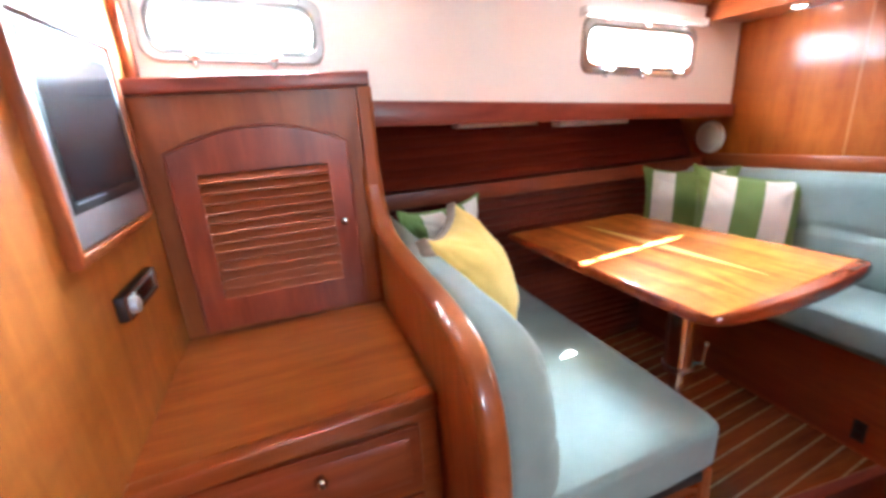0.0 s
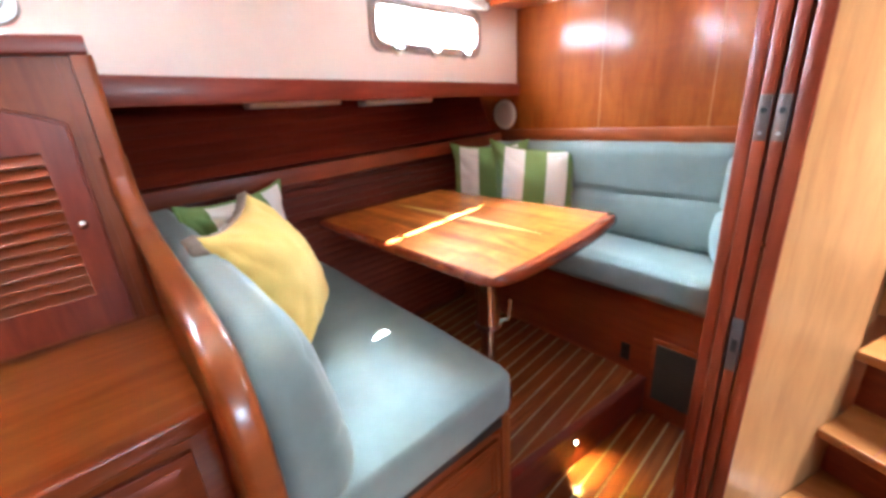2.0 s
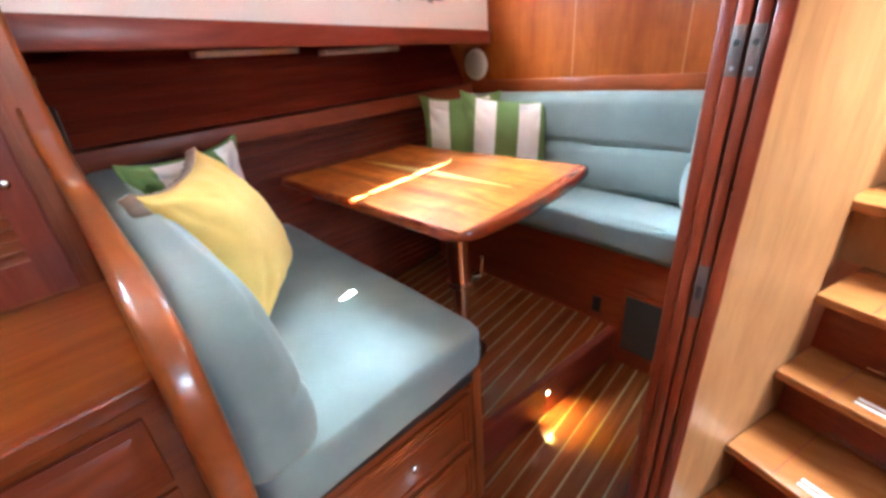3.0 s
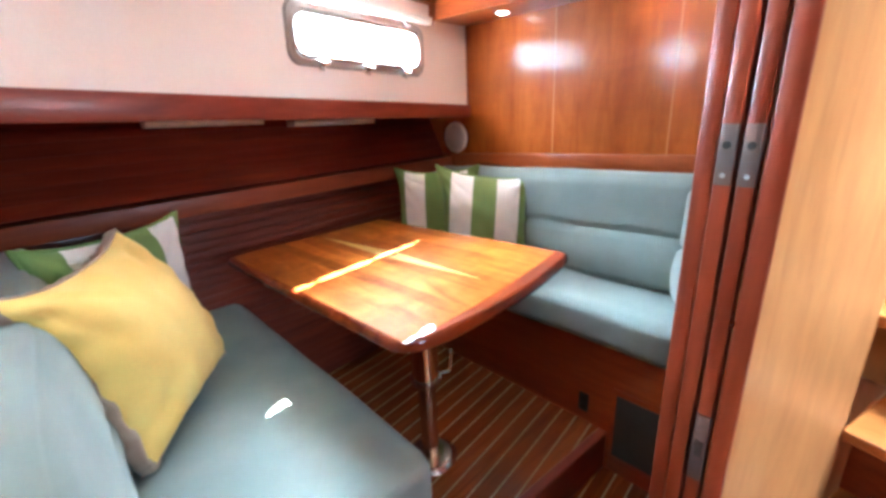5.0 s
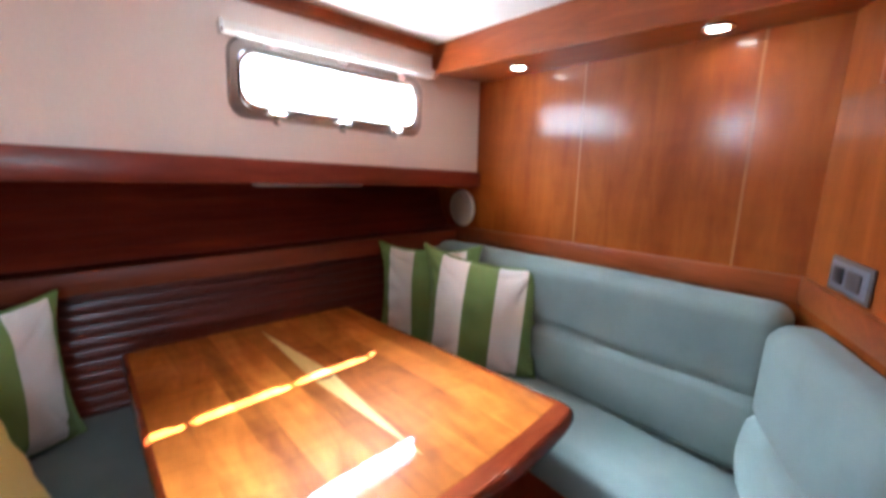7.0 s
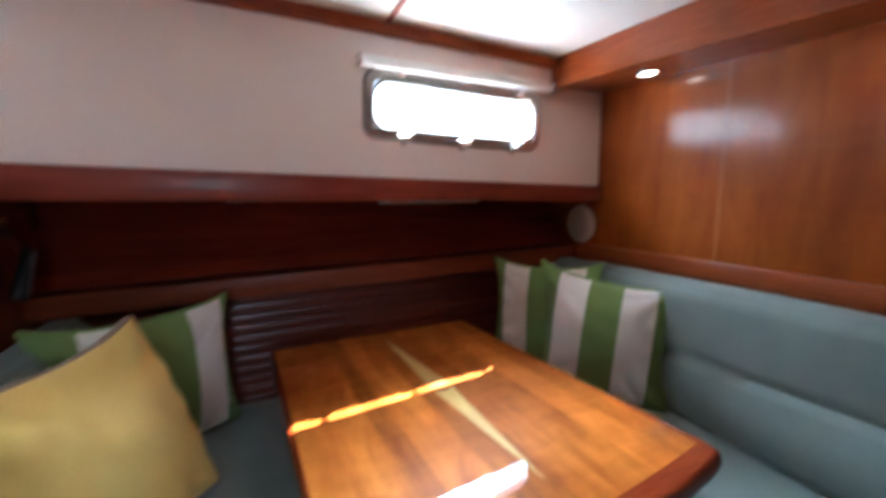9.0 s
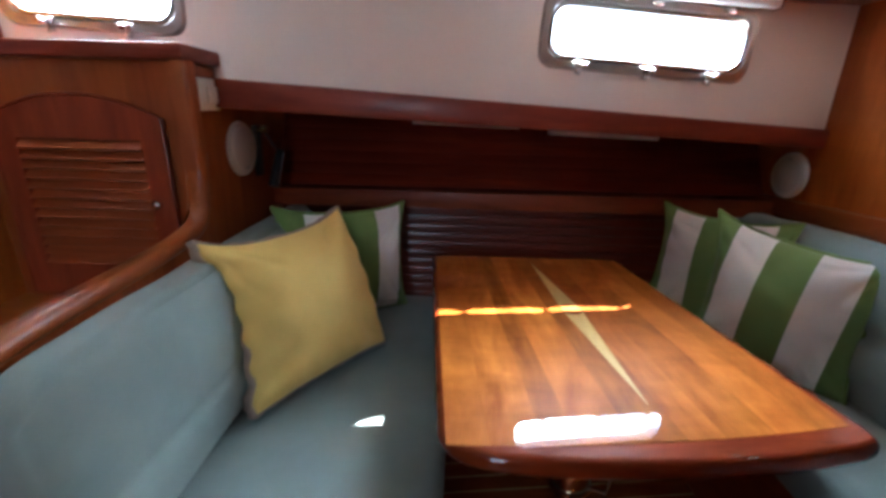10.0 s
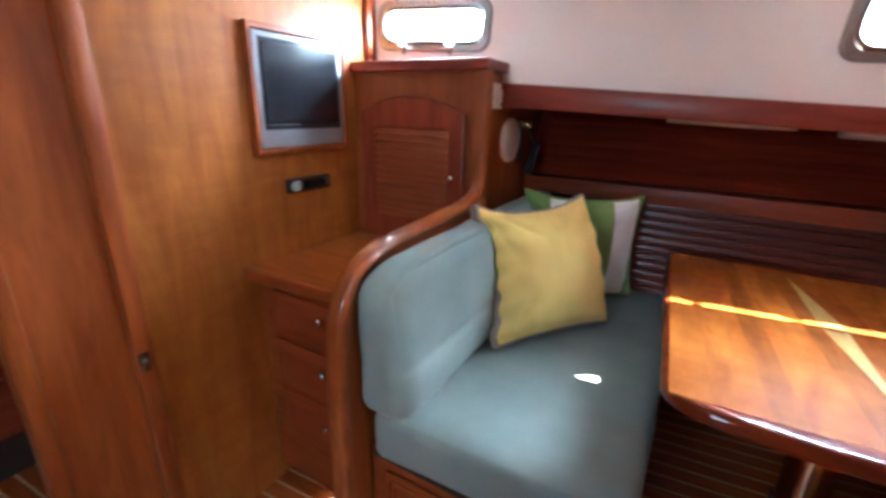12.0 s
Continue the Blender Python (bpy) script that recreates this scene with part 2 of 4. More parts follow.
CEILING = plain("white_ceiling_panel", (0.80, 0.77, 0.70), 0.5, 0.0, 60.0, 0.03, 0.05)
WHITE = plain("white_plastic", (0.83, 0.81, 0.77), 0.4, 0.0, 80.0, 0.04)
GRILLE = plain("speaker_mesh", (0.72, 0.70, 0.67), 0.6, 0.0, 900.0, 0.25, 0.4)
CHROME = plain("polished_steel", (0.62, 0.61, 0.60), 0.16, 1.0, 30.0, 0.06, 0.02)
BRONZE = plain("window_frame_metal", (0.40, 0.36, 0.34), 0.32, 1.0, 40.0, 0.10, 0.04)
# polished steel; the gold of the wood it reflects is put into the colour
POLE = plain("pole_steel_reflection_tint", (0.78, 0.52, 0.32), 0.22, 1.0, 30.0, 0.06, 0.02)
BRASS = plain("brass", (0.62, 0.44, 0.18), 0.25, 1.0, 40.0, 0.1)
BLACK = plain("black_plastic", (0.012, 0.012, 0.013), 0.35, 0.0, 60.0, 0.2)
SCREEN = plain("tv_screen", (0.008, 0.008, 0.010), 0.2, 0.0, 8.0, 0.1, 0.0)
SILVER = plain("silver_plastic", (0.40, 0.43, 0.48), 0.36, 0.5, 60.0, 0.05)
PLATE = plain("dull_switch_metal", (0.20, 0.20, 0.235), 0.45, 0.5, 60.0, 0.06)
# near-black, for dark parts and for shade painted into gaps and recesses
DARK = plain("dark_parts_and_shade", (0.02, 0.012, 0.009), 0.7, 0.0, 60.0, 0.2)
GREYVENT = plain("grey_vent", (0.05, 0.048, 0.046), 0.5, 0.2, 60.0, 0.1)
GLASS = clear_glass("window_glass")
WARM = glow("warm_lamp", (1.0, 0.80, 0.50), 2.0)
PUCK = glow("white_lamp", (1.0, 0.92, 0.78), 3.0)
PINK = cloth("pale_bedding", (0.45, 0.36, 0.36), (0.60, 0.50, 0.48), 600.0, 0.9, 0.1)


# ---- building helpers ----
def mesh_of(bm, name):
    bmesh.ops.recalc_face_normals(bm, faces=bm.faces)
    me = bpy.data.meshes.new(name)
    bm.to_mesh(me)
    bm.free()
    return me


def smooth(ob, angle=35.0):
    me = ob.data
    me.polygons.foreach_set("use_smooth", [True] * len(me.polygons))
    me.set_sharp_from_angle(angle=radians(angle))
    return ob


def part(name, bm, mat, parent=None, label="", soft=35.0):
    ob = new(name, mesh_of(bm, name))
    ob.data.materials.append(mat)
    smooth(ob, soft)
    if parent:
        ob.parent = parent
        ob.matrix_parent_inverse = parent.matrix_basis.inverted()
    return tagged(ob, label)


def thing(name, at, label, category, group="", kind=""):
    e = new(name)
    e.matrix_basis = pose(*at)
    e.empty_display_size = 0.05
    return tagged(e, label, category, group, kind)


def hexa(bm, p):
    """A block from eight corners: four of the bottom, four of the top above them."""
    v = [bm.verts.new(q) for q in p]
    for f in ((0, 1, 2, 3), (7, 6, 5, 4), (0, 4, 5, 1), (1, 5, 6, 2), (2, 6, 7, 3), (3, 7, 4, 0)):
        bm.faces.new([v[i] for i in f])
    return v


def block(x0, x1, y0, y1, z0, z1, bevel=0.0, bm=None, segments=2):
    own = bmesh.new()
    hexa(own, [(x0, y0, z0), (x1, y0, z0), (x1, y1, z0), (x0, y1, z0), (x0, y0, z1), (x1, y0, z1), (x1, y1, z1), (x0, y1, z1)])
    if bevel:
        bmesh.ops.bevel(own, geom=own.edges[:], offset=bevel, segments=segments, affect="EDGES", profile=0.5)
    return merge(bm, own)


def merge(bm, other):
    if bm is None:
        return other
    me = bpy.data.meshes.new("tmp")
    other.to_mesh(me)
    other.free()
    bm.from_mesh(me)
    bpy.data.meshes.remove(me)
    return bm


def slab(outline, z0, z1, bevel=0.0, segments=3):
    """A flat plate from an outline in plan."""
    bm = bmesh.new()
    lo = [bm.verts.new((x, y, z0)) for x, y in outline]
    hi = [bm.verts.new((x, y, z1)) for x, y in outline]
    n = len(outline)
    bm.faces.new(lo[::-1])
    bm.faces.new(hi)
    for i in range(n):
        bm.faces.new((lo[i], lo[(i + 1) % n], hi[(i + 1) % n], hi[i]))
    if bevel:
        rim = [e for e in bm.edges if abs(e.verts[0].co.z - e.verts[1].co.z) < 1e-6]
        bmesh.ops.bevel(bm, geom=rim, offset=bevel, segments=segments, affect="EDGES", profile=0.5)
    return bm


def rod(p0, p1, r0, r1=None, sides=20, bm=None, bevel=0.0):
    own = bmesh.new()
    p0, p1 = Vector(p0), Vector(p1)
    d = p1 - p0
    m = Matrix.Translation((p0 + p1) / 2) @ d.to_track_quat("Z", "Y").to_matrix().to_4x4()
    bmesh.ops.create_cone(own, cap_ends=True, segments=sides, radius1=r0, radius2=r0 if r1 is None else r1, depth=d.length, matrix=m)
    if bevel:
        caps = [e for e in own.edges if len([f for f in e.link_faces if len(f.verts) > 4]) == 1]
        bmesh.ops.bevel(own, geom=caps, offset=bevel, segments=2, affect="EDGES", profile=0.5)
    return merge(bm, own)


def ball(c, r, bm=None, squash=(1, 1, 1)):
    own = bmesh.new()
    bmesh.ops.create_uvsphere(own, u_segments=16, v_segments=10, radius=r, matrix=Matrix.Translation(c) @ Matrix.Diagonal((*squash, 1)))
    return merge(bm, own)


def sweep(path, profile, closed=False, up=Vector((1, 0, 0)), bm=None):
    """A profile (a across 'up', b outward) carried along a path."""
    own = bmesh.new()
    pts = [Vector(p) for p in path]
    rings, n = [], len(pts)
    for i, p in enumerate(pts):
        a = pts[(i - 1) % n] if closed or i else pts[i]
        b = pts[(i + 1) % n] if closed or i < n - 1 else pts[i]
        t = (b - a).normalized()
        side = up.normalized()
        out = side.cross(t).normalized()
        rings.append([own.verts.new(p + side * u + out * w) for u, w in profile])
    k = len(profile)
    for i in range(n if closed else n - 1):
        r, s = rings[i], rings[(i + 1) % n]
        for j in range(k):
            own.faces.new((r[j], r[(j + 1) % k], s[(j + 1) % k], s[j]))
    if not closed:
        own.faces.new(rings[0][::-1])
        own.faces.new(rings[-1])
    return merge(bm, own)


def rounded(w, h, r, n=5):
    """A rounded rectangle round the origin."""
    out = []
    for cx, cy, a in ((w / 2 - r, h / 2 - r, 0), (-w / 2 + r, h / 2 - r, 90), (-w / 2 + r, -h / 2 + r, 180), (w / 2 - r, -h / 2 + r, 270)):
        for i in range(n + 1):
            g = radians(a + 90 * i / n)
            out.append((cx + r * math.cos(g), cy + r * math.sin(g)))
    return out


def cushion(size, r=0.04, puff=(0, 0, 0), shape=None, n=18, wrinkle=0.004, seed=0.0):
    """A soft block: rounded edges, faces that swell, and an own change of shape."""
    h = Vector(size) / 2
    own = bmesh.new()
    cols = {}

    def spread(c, half):
        # more lines near the rounded edges
        return half * math.copysign(min(1.0, abs(c) ** 0.75), c)

    grid = [spread(-1 + 2 * i / n, 1.0) for i in range(n + 1)]

    def vert(a, b, c):
        key = (round(a, 5), round(b, 5), round(c, 5))
        if key not in cols:
            p = Vector((a * h.x, b * h.y, c * h.z))
            inner = Vector([max(-h[i] + r, min(h[i] - r, p[i])) for i in range(3)])
            d = p - inner
            q = inner + d.normalized() * r if d.length > 1e-9 else p
            f = [max(0.0, 1 - v * v) for v in (a, b, c)]
            q.x += math.copysign(1, a) * puff[0] * f[1] * f[2] * abs(a)
            q.y += math.copysign(1, b) * puff[1] * f[0] * f[2] * abs(b)
            q.z += math.copysign(1, c) * puff[2] * f[0] * f[1] * abs(c)
            w = noise.noise_vector(q * 7.0 + Vector((seed, 0, 0))) * wrinkle
            q += w
            if shape:
                q = shape(q, a, b, c)
            cols[key] = own.verts.new(q)
        return cols[key]

    for s in (-1, 1):
        for i in range(n):
            for j in range(n):
                a, b, c, d = grid[i], grid[i + 1], grid[j], grid[j + 1]
                own.faces.new((vert(s, a, c), vert(s, b, c), vert(s, b, d), vert(s, a, d)))
                own.faces.new((vert(a, s, c), vert(b, s, c), vert(b, s, d), vert(a, s, d)))
                own.faces.new((vert(a, c, s), vert(b, c, s), vert(b, d, s), vert(a, d, s)))
    return own


def moved(bm, m):
    bmesh.ops.transform(bm, matrix=m, verts=bm.verts)
    return bm


# ---- the large structure ----
LOW, HIGH = -0.08, 0.09          # the two levels of the cabin sole


def hull(x):
    """Inner face of the cabin side."""
    return 1.235 + 0.105 * x


def riser(x):
    return 0.60 - 0.078 * x


def fascia_top(x):
    return 1.397 - 0.0525 * x


def ceil_z(x):
    return 1.79 - 0.010 * x - 0.0115 * x * x


def hull_block(bm, x0, x1, a0, a1, b0, b1, thick=0.042, steps=1, inset=0.0):
    """A stretch of cabin side from height a to height b (each given at both ends)."""
    for i in range(steps):
        f, g = i / steps, (i + 1) / steps
        xa, xb = x0 + (x1 - x0) * f, x0 + (x1 - x0) * g
        la, lb = a0 + (a1 - a0) * f, a0 + (a1 - a0) * g
        ha, hb = b0 + (b1 - b0) * f, b0 + (b1 - b0) * g
        ya, yb = hull(xa) - inset, hull(xb) - inset
        hexa(bm, [(xa, ya, la), (xb, yb, lb), (xb, yb + thick, lb), (xa, ya + thick, la), (xa, ya, ha), (xb, yb, hb), (xb, yb + thick, hb), (xa, ya + thick, ha)])


# window openings: x0, x1, sill at x0, sill at x1, head at x0, head at x1
WIN_A = (-0.270, 0.140, 1.520, 1.506, 1.650, 1.634)
WIN_B = (1.134, 1.742, 1.464, 1.436, 1.624, 1.594)
side = thing("wall_cabin_side", (0.9, hull(0.9), 1.4), "cream padded cabin side above a wooden shelf", "wall", kind="structure")
bm = bmesh.new()
TOP = 1.86
hull_block(bm, -0.34, WIN_A[0], 1.36, 1.36, TOP, TOP)
hull_block(bm, WIN_A[0], WIN_A[1], 1.36, 1.36, WIN_A[2], WIN_A[3])
hull_block(bm, WIN_A[0], WIN_A[1], WIN_A[4], WIN_A[5], TOP, TOP)
hull_block(bm, WIN_A[1], WIN_B[0], fascia_top(WIN_A[1]) - 0.03, fascia_top(WIN_B[0]) - 0.03, TOP, TOP)
hull_block(bm, WIN_B[0], WIN_B[1], fascia_top(WIN_B[0]) - 0.03, fascia_top(WIN_B[1]) - 0.03, WIN_B[2], WIN_B[3])
hull_block(bm, WIN_B[0], WIN_B[1], WIN_B[4], WIN_B[5], TOP, TOP)
hull_block(bm, WIN_B[1], 2.09, fascia_top(WIN_B[1]) - 0.03, fascia_top(2.09) - 0.03, TOP, TOP)
bmesh.ops.remove_doubles(bm, verts=bm.verts, dist=0.0005)
part("side_panel", bm, VINYL, side)

# shelf above the niche, with its deep fascia
shelf = thing("shelf_trim", (1.1, hull(1.1), 1.3), "deep mahogany shelf fascia under the cream cabin side", "shelf", kind="structure")
bm = bmesh.new()
x0, x1 = 0.212, 2.068
y0, y1 = hull(x0) - 0.004, hull(x1) - 0.004
t0, t1, b0, b1 = fascia_top(x0), fascia_top(x1), fascia_top(x0) - 0.078, fascia_top(x1) - 0.058
hexa(bm, [(x0, y0 - 0.02, b0), (x1, y1 - 0.02, b1), (x1, y1, b1), (x0, y0, b0), (x0, y0 - 0.02, t0), (x1, y1 - 0.02, t1), (x1, y1, t1), (x0, y0, t0)])
bmesh.ops.bevel(bm, geom=bm.edges[:], offset=0.004, segments=2, affect="EDGES", profile=0.5)
part("fascia", bm, MAHOG_X, shelf)
bm = bmesh.new()
hexa(bm, [(x0, y0 + 0.001, b0 + 0.012), (x1, y1 + 0.001, b1 + 0.012), (x1, 1.82, b1 + 0.012), (x0, 1.80, b0 + 0.012),
          (x0, y0 + 0.001, b0 + 0.03), (x1, y1 + 0.001, b1 + 0.03), (x1, 1.82, b1 + 0.03), (x0, 1.80, b0 + 0.03)])
part("shelf_board", bm, LINING, shelf)
for xa, xb in ((0.723, 1.125), (1.244, 1.652)):
    za, zb = fascia_top(xa) - 0.078 + 0.008, fascia_top(xb) - 0.066 + 0.006
    bm = bmesh.new()
    hexa(bm, [(xa, 1.66, za - 0.022), (xb, 1.67, zb - 0.022), (xb, 1.74, zb - 0.022), (xa, 1.73, za - 0.022), (xa, 1.655, za), (xb, 1.665, zb), (xb, 1.745, zb), (xa, 1.735, za)])
    bmesh.ops.bevel(bm, geom=bm.edges[:], offset=0.004, segments=2, affect="EDGES", profile=0.5)
    bar = tagged(part("strip_light", bm, WHITE), "slim white strip light under the wooden shelf", "lamp", "strip lights")

# hull lining of the niche: slats above and below the ledge
lining = thing("wall_hull_lining", (1.1, 1.76, 0.9), "dark varnished slats lining the hull behind the seats", "wall", kind="structure")
# near-black backing, its colour standing for shade between the slats
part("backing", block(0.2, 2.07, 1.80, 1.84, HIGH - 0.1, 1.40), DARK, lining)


def slat(z0, z1, ya, yb, round_off, mat=LINING, segments=1):
    bm = bmesh.new()
    hexa(bm, [(0.215, ya, z0), (2.066, ya + 0.02, z0), (2.066, 1.80, z0), (0.215, 1.80, z0), (0.215, yb, z1), (2.066, yb + 0.02, z1), (2.066, 1.80, z1), (0.215, 1.80, z1)])
    bmesh.ops.bevel(bm, geom=[e for e in bm.edges if min(v.co.y for v in e.verts) < 1.79 and abs(e.verts[0].co.x - e.verts[1].co.x) > 1], offset=round_off, segments=segments, affect="EDGES", profile=0.5)
    part("slat", bm, mat, lining)


z = 1.036
while z < 1.30:
    slat(z, z + 0.0404, 1.612 + (z - 1.03) * 0.52, 1.612 + (z - 0.99) * 0.52, 0.0010)
    z += 0.0412
z = 0.11
while z < 0.95:
    slat(z, z + 0.0335, 1.60 + (z - 0.5) * 0.1, 1.60 + (z - 0.466) * 0.1, 0.0022, SLATS, 2)
    z += 0.0355
ledge = thing("ledge_trim", (1.1, 1.58, 1.0), "cherry ledge board along the dark hull lining", "ledge", kind="structure")
part("ledge_front", block(0.215, 2.066, 1.56, 1.585, 0.968, 1.032, 0.005), LEDGE, ledge)
part("ledge_top", block(0.215, 2.066, 1.586, 1.79, 1.010, 1.028, 0.0), LINING, ledge)

# bulkhead behind the far seat
CORNER = Vector((2.07, 0.335))
bulk = thing("wall_bulkhead", (2.09, 0.9, 0.8), "cherry veneer bulkhead of wide upright boards", "wall", kind="structure")
part("core", block(2.078, 2.12, 0.20, 1.86, LOW, 1.90), DARK, bulk)
for ya, yb in ((0.30, 0.4815), (0.4865, 0.9525), (0.9575, 1.84)):
    part("board", block(2.07, 2.0775, ya, yb, LOW, 1.90, 0.0008, segments=1), PANEL_Z, bulk)
for y in (0.484, 0.955):
    part("joint_strip", block(2.0694, 2.0775, y - 0.003, y + 0.003, LOW, 1.90), JOINT, bulk)
bm = bmesh.new()
hexa(bm, [(2.052, 0.335, 1.034), (2.07, 0.335, 1.034), (2.07, 1.75, 0.985), (2.052, 1.75, 0.985), (2.056, 0.335, 1.092), (2.07, 0.335, 1.092), (2.07, 1.75, 1.040), (2.056, 1.75, 1.040)])
bmesh.ops.bevel(bm, geom=bm.edges[:], offset=0.004, segments=2, affect="EDGES", profile=0.5)
part("cap_rail", bm, CHERRY_Y, bulk)

# slanting wall at the end of the far seat
SLANT = Vector((-0.84, -0.54)).normalized()
SN = Vector((SLANT.y, -SLANT.x))            # into the wall
if SN.dot(Vector((0.5, -0.8))) < 0:
    SN = -SN


def slanted(a0, a1, d0, d1, z0, z1, bevel=0.0):
    """A block along the slanting wall: a along it from the corner, d out of its face into the cabin."""
    q = []
    for zz in (z0, z1):
        for a, d in ((a0, d0), (a1, d0), (a1, d1), (a0, d1)):
            p = CORNER + SLANT * a - SN * d
            q.append((p.x, p.y, zz))
    bm = bmesh.new()
    hexa(bm, q)
    if bevel:
        bmesh.ops.bevel(bm, geom=bm.edges[:], offset=bevel, segments=2, affect="EDGES", profile=0.5)
    return bm


slant = thing("wall_slanting", (1.8, 0.16, 0.8), "slanting cherry veneer wall beside the folded door", "wall", kind="structure")
part("panel", slanted(0.0, 0.66, -0.03, 0.0, LOW, 1.90), PANEL_Z, slant)
part("cap_rail", slanted(0.012, 0.66, 0.0, 0.014, 1.034, 1.094, 0.004), CHERRY_X, slant)

# soffit over the far seat
soffit = thing("ceiling_soffit", (1.95, 0.8, 1.68), "boxed cherry soffit with round downlights", "soffit", kind="structure")
front = [(1.832, hull(1.832) - 0.002), (1.852, 1.1), (1.885, 0.70), (1.915, 0.45), (1.94, 0.20), (1.95, 0.02)]
part("soffit_board", slab(front + [(2.069, 0.02), (2.069, hull(2.07) - 0.002)], 1.642, 1.655, 0.0), CHERRY_Y, soffit)
bm = bmesh.new()
for (xa, ya), (xb, yb) in zip(front, front[1:]):
    hexa(bm, [(xa - 0.018, ya, 1.638), (xb - 0.018, yb, 1.638), (xb, yb, 1.638), (xa, ya, 1.638), (xa - 0.018, ya, 1.80), (xb - 0.018, yb, 1.80), (xb, yb, 1.80), (xa, ya, 1.80)])
bmesh.ops.remove_doubles(bm, verts=bm.verts, dist=0.0005)
part("soffit_front", bm, CHERRY_Y, soffit)

# ceiling panels with a wooden batten and edge trim
bm = bmesh.new()
xs = [-0.4 + 0.26 * i for i in range(10)]
CEIL_RISE = 0.035
for xa, xb in zip(xs, xs[1:]):
    za, zb = ceil_z(xa), ceil_z(xb)
    ya, yb = hull(xa) + 0.03, hull(xb) + 0.03
    hexa(bm, [(xa, -0.35, za + CEIL_RISE * 1.7), (xb, -0.35, zb + CEIL_RISE * 1.7), (xb, yb, zb), (xa, ya, za),
              (xa, -0.35, za + 0.03 + CEIL_RISE * 1.7), (xb, -0.35, zb + 0.03 + CEIL_RISE * 1.7), (xb, yb, zb + 0.03), (xa, ya, za + 0.03)])
bmesh.ops.remove_doubles(bm, verts=bm.verts, dist=0.0005)
tagged(part("ceiling", bm, CEILING), "white ceiling panels edged with varnished trim", "ceiling", kind="structure")
bm = bmesh.new()
for xa, xb in zip(xs, xs[1:]):
    xb = min(xb, 1.83)
    if xb <= xa:
        continue
    za, zb, ya, yb = ceil_z(xa), ceil_z(xb), hull(xa), hull(xb)
    hexa(bm, [(xa, ya - 0.02, za - 0.028), (xb, yb - 0.02, zb - 0.028), (xb, yb + 0.005, zb - 0.034), (xa, ya + 0.005, za - 0.034),
              (xa, ya - 0.026, za + 0.004), (xb, yb - 0.026, zb + 0.004), (xb, yb + 0.005, zb + 0.004), (xa, ya + 0.005, za + 0.004)])
bmesh.ops.remove_doubles(bm, verts=bm.verts, dist=0.0005)
tagged(part("ceiling_edge_trim", bm, CHERRY_X), "varnished trim along the ceiling edge", "trim", kind="structure")
bm = bmesh.new()
za = ceil_z(1.22)
hexa(bm, [(1.181, -0.35, za + CEIL_RISE * 1.7 - 0.004), (1.193, -0.35, za + CEIL_RISE * 1.7 - 0.004), (1.200, 1.34, za - 0.004), (1.188, 1.34, za - 0.004),
          (1.181, -0.35, za + CEIL_RISE * 1.7 + 0.003), (1.193, -0.35, za + CEIL_RISE * 1.7 + 0.003), (1.200, 1.34, za + 0.003), (1.188, 1.34, za + 0.003)])
tagged(part("ceiling_batten", bm, MAHOG_Y), "thin dark joint strip across the white ceiling", "trim", kind="structure")

# bulkhead that carries the television
tvwall = thing("wall_television", (-0.34, 0.7, 0.8), "honey-coloured veneer bulkhead with upright grain", "wall", kind="structure")
part("panel", block(-0.36, -0.32, 0.245, 1.30, LOW, 1.90), HONEY_Z, tvwall)
part("corner_trim", block(-0.319, -0.300, 1.150, hull(-0.31) - 0.002, 1.452, 1.80, 0.004), CHERRY_Z, tvwall)
part("edge_post", block(-0.365, -0.306, 0.200, 0.248, LOW, 1.90, 0.008), CHERRY_Z, tvwall)
part("side_panel", block(-0.355, -0.33, 0.022, 0.199, LOW, 1.90), CHERRY_Z, tvwall)
part("door_post", block(-0.375, -0.318, -0.018, 0.021, LOW, 1.90, 0.008), CHERRY_Z, tvwall)
part("catch", merge(block(-0.306, -0.300, 0.203, 0.229, 0.617, 0.673, 0.002), rod((-0.302, 0.216, 0.647), (-0.288, 0.216, 0.647), 0.009, bevel=0.002)), CHROME, tvwall, "small chrome door catch")

# plain walls that close the cabin round the camera, with the companionway hatch left open and an unseen opening added
# on the far side for the fill lamp
part("wall_far_side", merge(merge(block(-1.9, 2.9, -2.34, -2.30, LOW, 1.41), block(-1.9, 2.9, -2.34, -2.30, 1.69, 2.02)),
     merge(block(-1.9, 0.18, -2.34, -2.30, 1.41, 1.69), block(0.72, 2.9, -2.34, -2.30, 1.41, 1.69))), MAHOG_Z)


def shaft(xa, xb, ya, yb, top):
    """Unseen white walls above a hatch, added to narrow the light of its lamp."""
    bm = block(xa - 0.02, xa, ya - 0.02, yb + 0.02, 1.961, top)
    block(xb, xb + 0.02, ya - 0.02, yb + 0.02, 1.961, top, bm=bm)
    block(xa, xb, ya - 0.02, ya, 1.961, top, bm=bm)
    block(xa, xb, yb, yb + 0.02, 1.961, top, bm=bm)
    tagged(part("wall_light_shaft", bm, CEILING), "unseen white shaft that narrows the hatch light", "hatch", kind="structure")


shaft(1.44, 2.06, -0.86, -0.25, 2.52)
part("wall_forward", block(-1.94, -1.90, -2.34, 1.86, LOW, 2.02), MAHOG_Z)
part("wall_aft", block(2.90, 2.94, -2.34, 0.1, LOW, 2.02), MAHOG_Z)
part("wall_behind_bulkhead", block(2.121, 2.94, 0.10, 0.14, LOW, 2.02), MAHOG_Z)
part("wall_forward_side", block(-1.90, -0.37, 1.30, 1.34, LOW, 1.95), VINYL)
